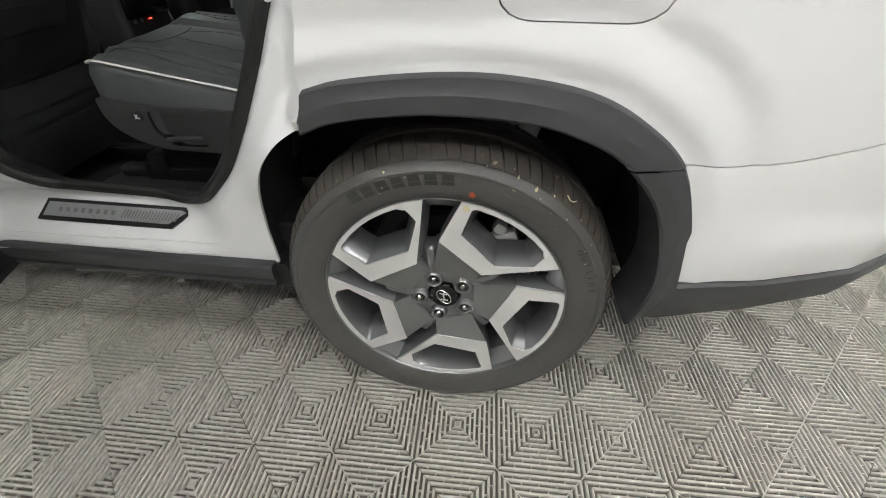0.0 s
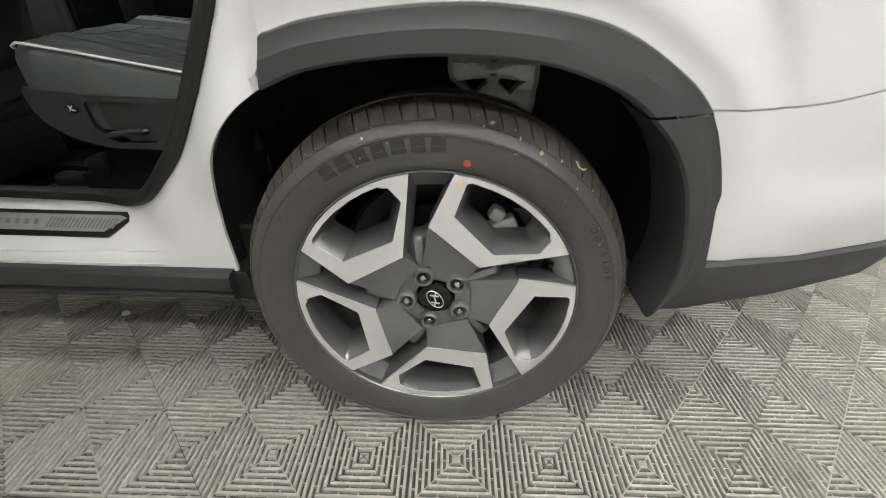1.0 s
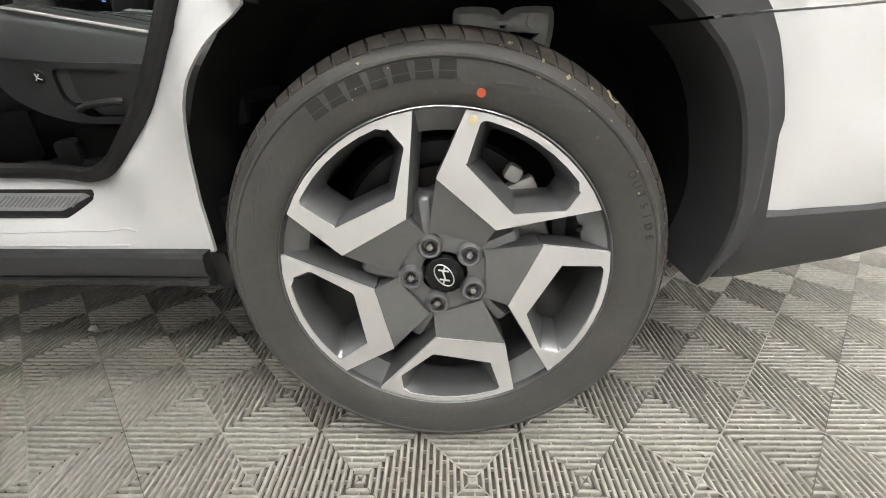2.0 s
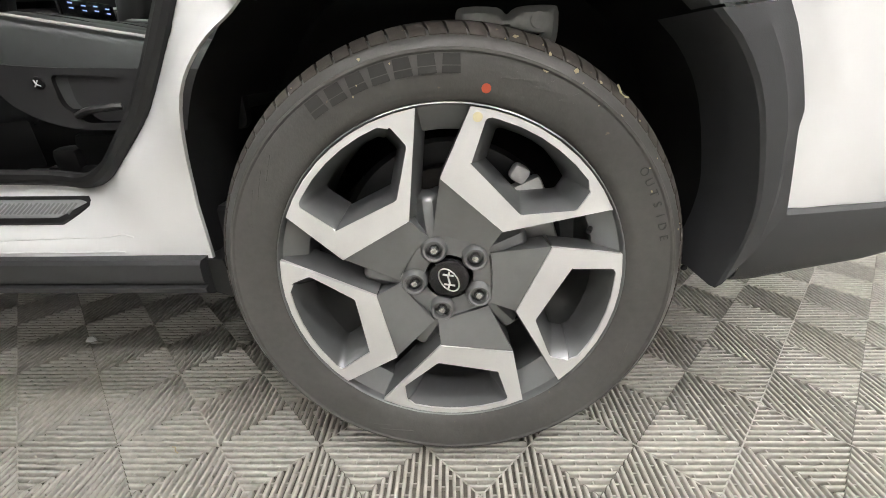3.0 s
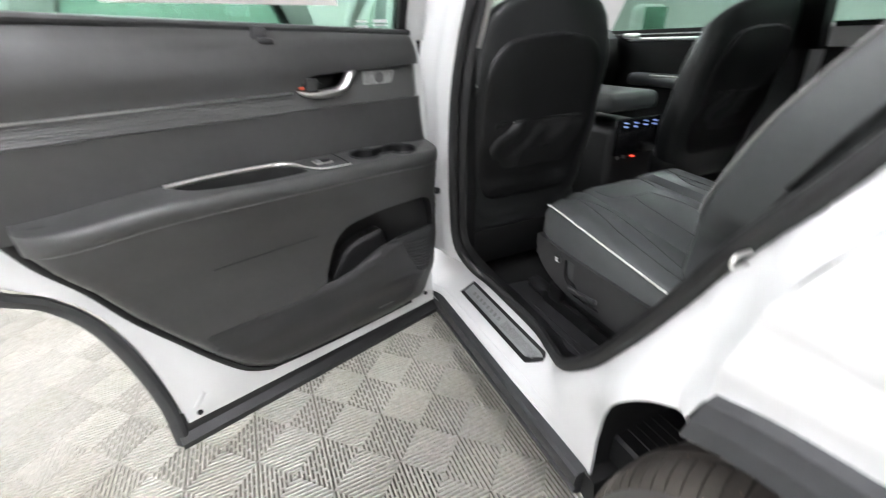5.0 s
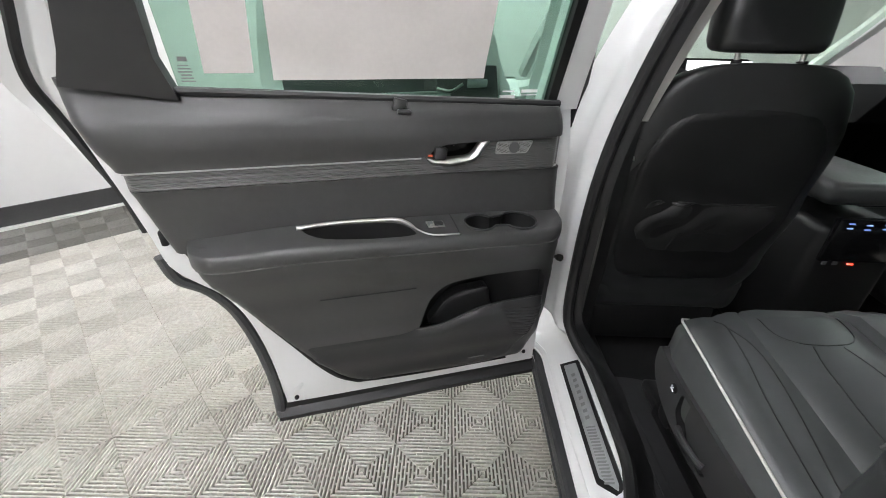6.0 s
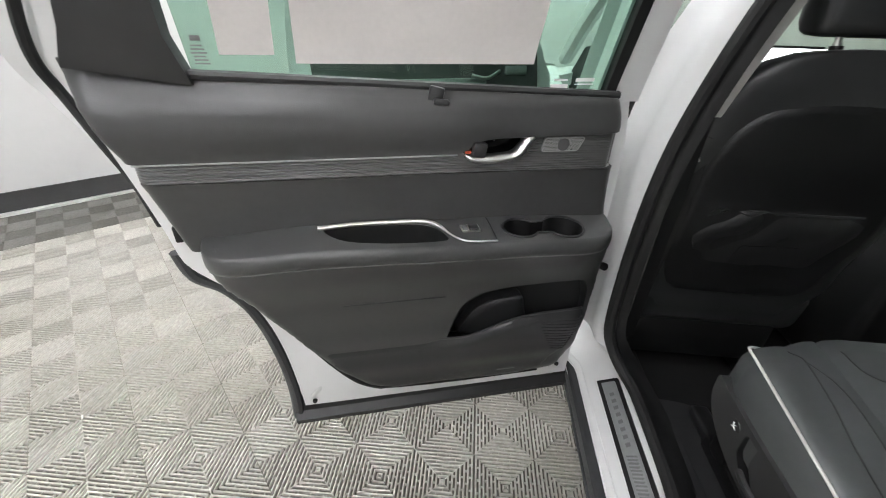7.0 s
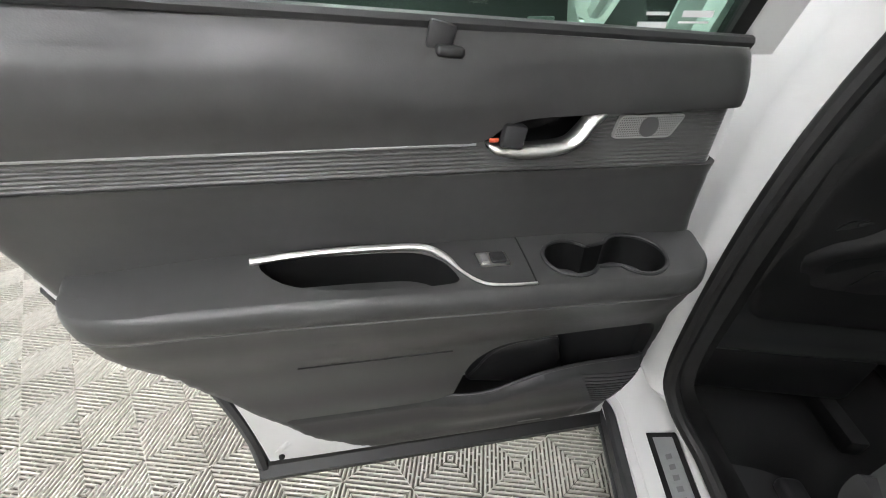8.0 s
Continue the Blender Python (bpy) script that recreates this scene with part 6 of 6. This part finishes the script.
part("nose", rbox((0.22, 1.7, 0.6), 0.08, 3, (-3.84, 0.96, 0.66)), M_PAINT, car, "white front end")
part("front_wing", sheet([(-3.8, 0.45), (-3.35, 0.42), (-3.3, 0.65), (-3.1, 0.8), (-2.85, 0.8), (-2.62, 0.65), (-2.57, 0.4), (-2.3, 0.4), (-2.3, 1.05), (-2.7, 1.1), (-3.8, 0.97)], lambda x, z: Vector((x, 0.0 + 0.3 * max(0, -3.3 - x) + 0.06 * ((z - 0.8) / 0.4) ** 2, z)), 0.08, (), 0.06, (0, 1, 0)), M_PAINT, car, "white front wing")
part("tailgate", sheet([(0.3, 0.5), (1.62, 0.5), (1.6, 1.62), (0.32, 1.62)], lambda y, z: Vector((1.12 - 0.25 * max(0, z - 1.0) ** 1.3 - 0.08 * ((y - 0.96) / 0.66) ** 2, y, z)), 0.12, (), 0.06, (-1, 0, 0)), M_PAINT, car, "white tailgate")
part("underbody", rbox((4.6, 1.35, 0.06), 0.02, 2, (-1.4, 1.0, 0.26)), M_DARK_SHADED, car)
mir = rbox((0.1, 0.26, 0.18), 0.05, 4, (-2.30, 2.12, 1.26))
mm = part("wing_mirror", mir, M_PAINT, car, "white wing mirror")
part("mirror_glass", rbox((0.006, 0.2, 0.13), 0.002, 2, (-2.246, 2.12, 1.265)), M_GLASS, mm)
# driver's door, open too, seen through the rear window
FD = pose(-2.28, 0.0, 0, 0, 0, -66)
FS = curve([(0.0, 0.42), (0.0, 1.0), (0.05, 1.16), (0.35, 1.56), (0.95, 1.6), (1.1, 1.3), (1.1, 0.9), (1.05, 0.5), (1.0, 0.42)], 3)
FW = [(0.2, 1.20), (1.02, 1.20), (0.93, 1.55), (0.42, 1.53)]
fd = part("front_door", sheet(FS, lambda u, z: Vector((u, lean(z), z)), 0.06, [FW], 0.05, (0, 1, 0)), M_PAINT, car, "white driver's door standing open", m=FD)
part("front_trim", sheet([(0.06, 0.5), (1.0, 0.5), (1.04, 1.2), (0.12, 1.2)], lambda u, z: Vector((u, 0.1 + 0.02 * math.sin(8 * z), z)), 0.05, (), 0.04, (0, -1, 0)), M_TRIM, fd, "black soft door trim", m=FD)
part("front_armrest", rbox((0.6, 0.09, 0.07), 0.03, 3, (0.5, 0.14, 0.93)), M_TRIM, fd, m=FD)
part("front_strip", rbox((0.6, 0.012, 0.03), 0.004, 2, (0.65, 0.115, 1.09)), M_ALU, fd, m=FD)
part("front_pull", tube(curve([(0.42, 0.125, 1.115), (0.36, 0.14, 1.105), (0.30, 0.13, 1.13)], 5), 0.01, 8, flat=0.6), M_CHROME, fd, m=FD)
part("front_seat_keys", rbox((0.1, 0.012, 0.035), 0.005, 2, (0.22, 0.115, 1.13)), M_ALU, fd, m=FD)
g2 = part("front_glass", sheet([(0.15, 1.16), (1.05, 1.16), (0.95, 1.57), (0.40, 1.55)], lambda u, z: Vector((u, 0.03 + lean(z), z)), 0.2, (), 0.004, (0, -1, 0)), M_GLASS, fd, "tinted front door glass", m=FD)
g2.visible_shadow = False
part("front_frame_seal", tube([Vector((u, 0.05 + lean(z), z)) for u, z in FW + [FW[0]]], 0.016, 8, caps=False), M_SEAL, fd, m=FD)

# ---- small loose things ----
rnd = random.Random(9)
pts = [(0.016 * math.cos(t) * rnd.uniform(0.6, 1.2), 0.012 * math.sin(t) * rnd.uniform(0.6, 1.2)) for t in (2 * math.pi * k / 9 for k in range(9))]
bm = loft([[Vector((x, y, 0.0)) for x, y in pts], [Vector((x * 0.9, y * 0.9, 0.007)) for x, y in pts], [Vector((x * 0.4 + 0.004, y * 0.4, 0.013)) for x, y in pts]], True, True, True)
tagged(part("paper_scrap", bm, M_EDGE, None, "small crumpled white paper scrap on the floor", m=Matrix.Translation((-1.02, 0.325, 0.0)), smooth=0), category="litter")
for x, y, a in ((0.78, -0.16, 20), (-0.06, -0.33, 70), (-0.55, -0.02, 140)):
    bm = tube(curve([(-0.012, 0, 0.001), (-0.004, 0.002, 0.002), (0.005, -0.001, 0.002), (0.013, 0.003, 0.001)], 3), 0.001, 5)
    tagged(part("pine_needle", bm, M_LEAF, None, "dry pale pine needle on the floor tiles", m=pose(x, y, 0.001, 0, 0, a)), category="litter", group="litter on the floor")

# ---- floor tiles: laid diagonally, ribs as nested squares that run on from tile to tile ----
PITCH = 0.2095
LAY = pose(0.0529, -0.1006, 0, 0, 0, 0.95)


def tile_mesh(low=-0.0119):
    """One tile, standing on its corner: a nest of square ribs in its middle and a quarter nest in each corner, short bars between the ribs."""
    vs, fs = [], []

    def quad(*p):
        s = len(vs)
        vs.extend(p)
        fs.append((s, s + 1, s + 2, s + 3))

    step = PITCH / 16
    half = 0.0033
    for dx, dy in ((1, 0), (0, 1), (-1, 0), (0, -1)):
        for cx, cy, sx, sy, slack in ((0, 0, dx, dy, 0.0003), (dx * PITCH, dy * PITCH, -dx, -dy, 0.0010)):
            at = lambda r, t, z: (cx + sx * r - sy * t, cy + sy * r + sx * t, z)
            for k in range(1, 9):
                r = step * (k - 0.5)
                prof = [(half, low), (half, -0.0024), (0.0025, -0.0010), (0.0012, -0.0002), (-0.0012, -0.0002), (-0.0025, -0.0010), (-half, -0.0024), (-half, low)]
                s = len(vs)
                for d, z in prof:
                    e = r + d - slack
                    vs.append(at(r + d, -e, z))
                    vs.append(at(r + d, e, z))
                fs.extend((s + 2 * n, s + 2 * n + 1, s + 2 * n + 3, s + 2 * n + 2) for n in range(len(prof) - 1))
                if k == 8:
                    continue
                a, b, z = r + half - 0.0005, r + step - half + 0.0005, -0.0028
                for n in range(-3, 4):
                    t = n * 0.0425 + (0.0212 if k % 2 else 0.0) + 0.003
                    if abs(t) + 0.003 < r:
                        quad(at(a, t - 0.0014, z), at(b, t - 0.0014, z), at(b, t + 0.0014, z), at(a, t + 0.0014, z))
                        quad(at(a, t - 0.0014, z), at(a, t - 0.0014, low), at(b, t - 0.0014, low), at(b, t - 0.0014, z))
                        quad(at(a, t + 0.0014, z), at(b, t + 0.0014, z), at(b, t + 0.0014, low), at(a, t + 0.0014, low))
    for ax, ay in ((1, 1), (-1, 1), (-1, -1), (1, -1)):
        n, far, z = 0.0010, PITCH / 2, -0.0016
        quad((-ay * n, ax * n, z), (ay * n, -ax * n, z), (ax * far + ay * n, ay * far - ax * n, z), (ax * far - ay * n, ay * far + ax * n, z))
    return vs, fs


def tile_data(name, vs, fs, mat):
    d = bpy.data.meshes.new(name)
    d.from_pydata(vs, [], fs)
    d.materials.append(mat)
    for p in d.polygons:
        p.use_smooth = True
    d.set_sharp_from_angle(angle=radians(62))
    return d


tv, tf = tile_mesh()
me = tile_data("floor_tile", tv, tf, M_RIB)
dark = tile_data("floor_tile", tv, tf, M_RIB_DARK)
spots = []
for i in range(-36, 37):
    for j in range(-36, 37):
        if (i + j) % 2:
            continue
        p = LAY @ Vector((PITCH * i, PITCH * j, 0))
        corners = [LAY @ Vector((PITCH * (i + a), PITCH * (j + b), 0)) for a, b in ((0.75, 0), (0, 0.75), (-0.75, 0), (0, -0.75))]
        if all(inside(c, ROOM) for c in corners):
            spots.append((math.hypot(p.x + 0.9, p.y + 0.9), i + j < -25, p.x, p.y))
spots.sort()
rnd = random.Random(3)
for _, border, x, y in spots[:300]:
    t = new("floor_tile", dark if border else me)
    finish(t, pose(x, y, rnd.uniform(-0.0005, 0.0), rnd.uniform(-0.08, 0.08), rnd.uniform(-0.08, 0.08), 0.95 + rnd.uniform(-0.06, 0.06)), floor)
base = np.array(tv) @ np.array(LAY.to_3x3()).T
for border, name in ((False, "far_tiles"), (True, "border_tiles")):
    rest = [(x, y) for _, b, x, y in spots[300:] if b == border]
    if rest:
        allv = np.concatenate([base + np.array((x, y, 0.0)) for x, y in rest])
        allf = np.concatenate([np.array(tf) + len(base) * k for k in range(len(rest))])
        far = tile_data(name, allv.tolist(), allf.tolist(), M_RIB_DARK if border else M_RIB)
        tagged(finish(new(name, far), ID, floor), kind="stuff")
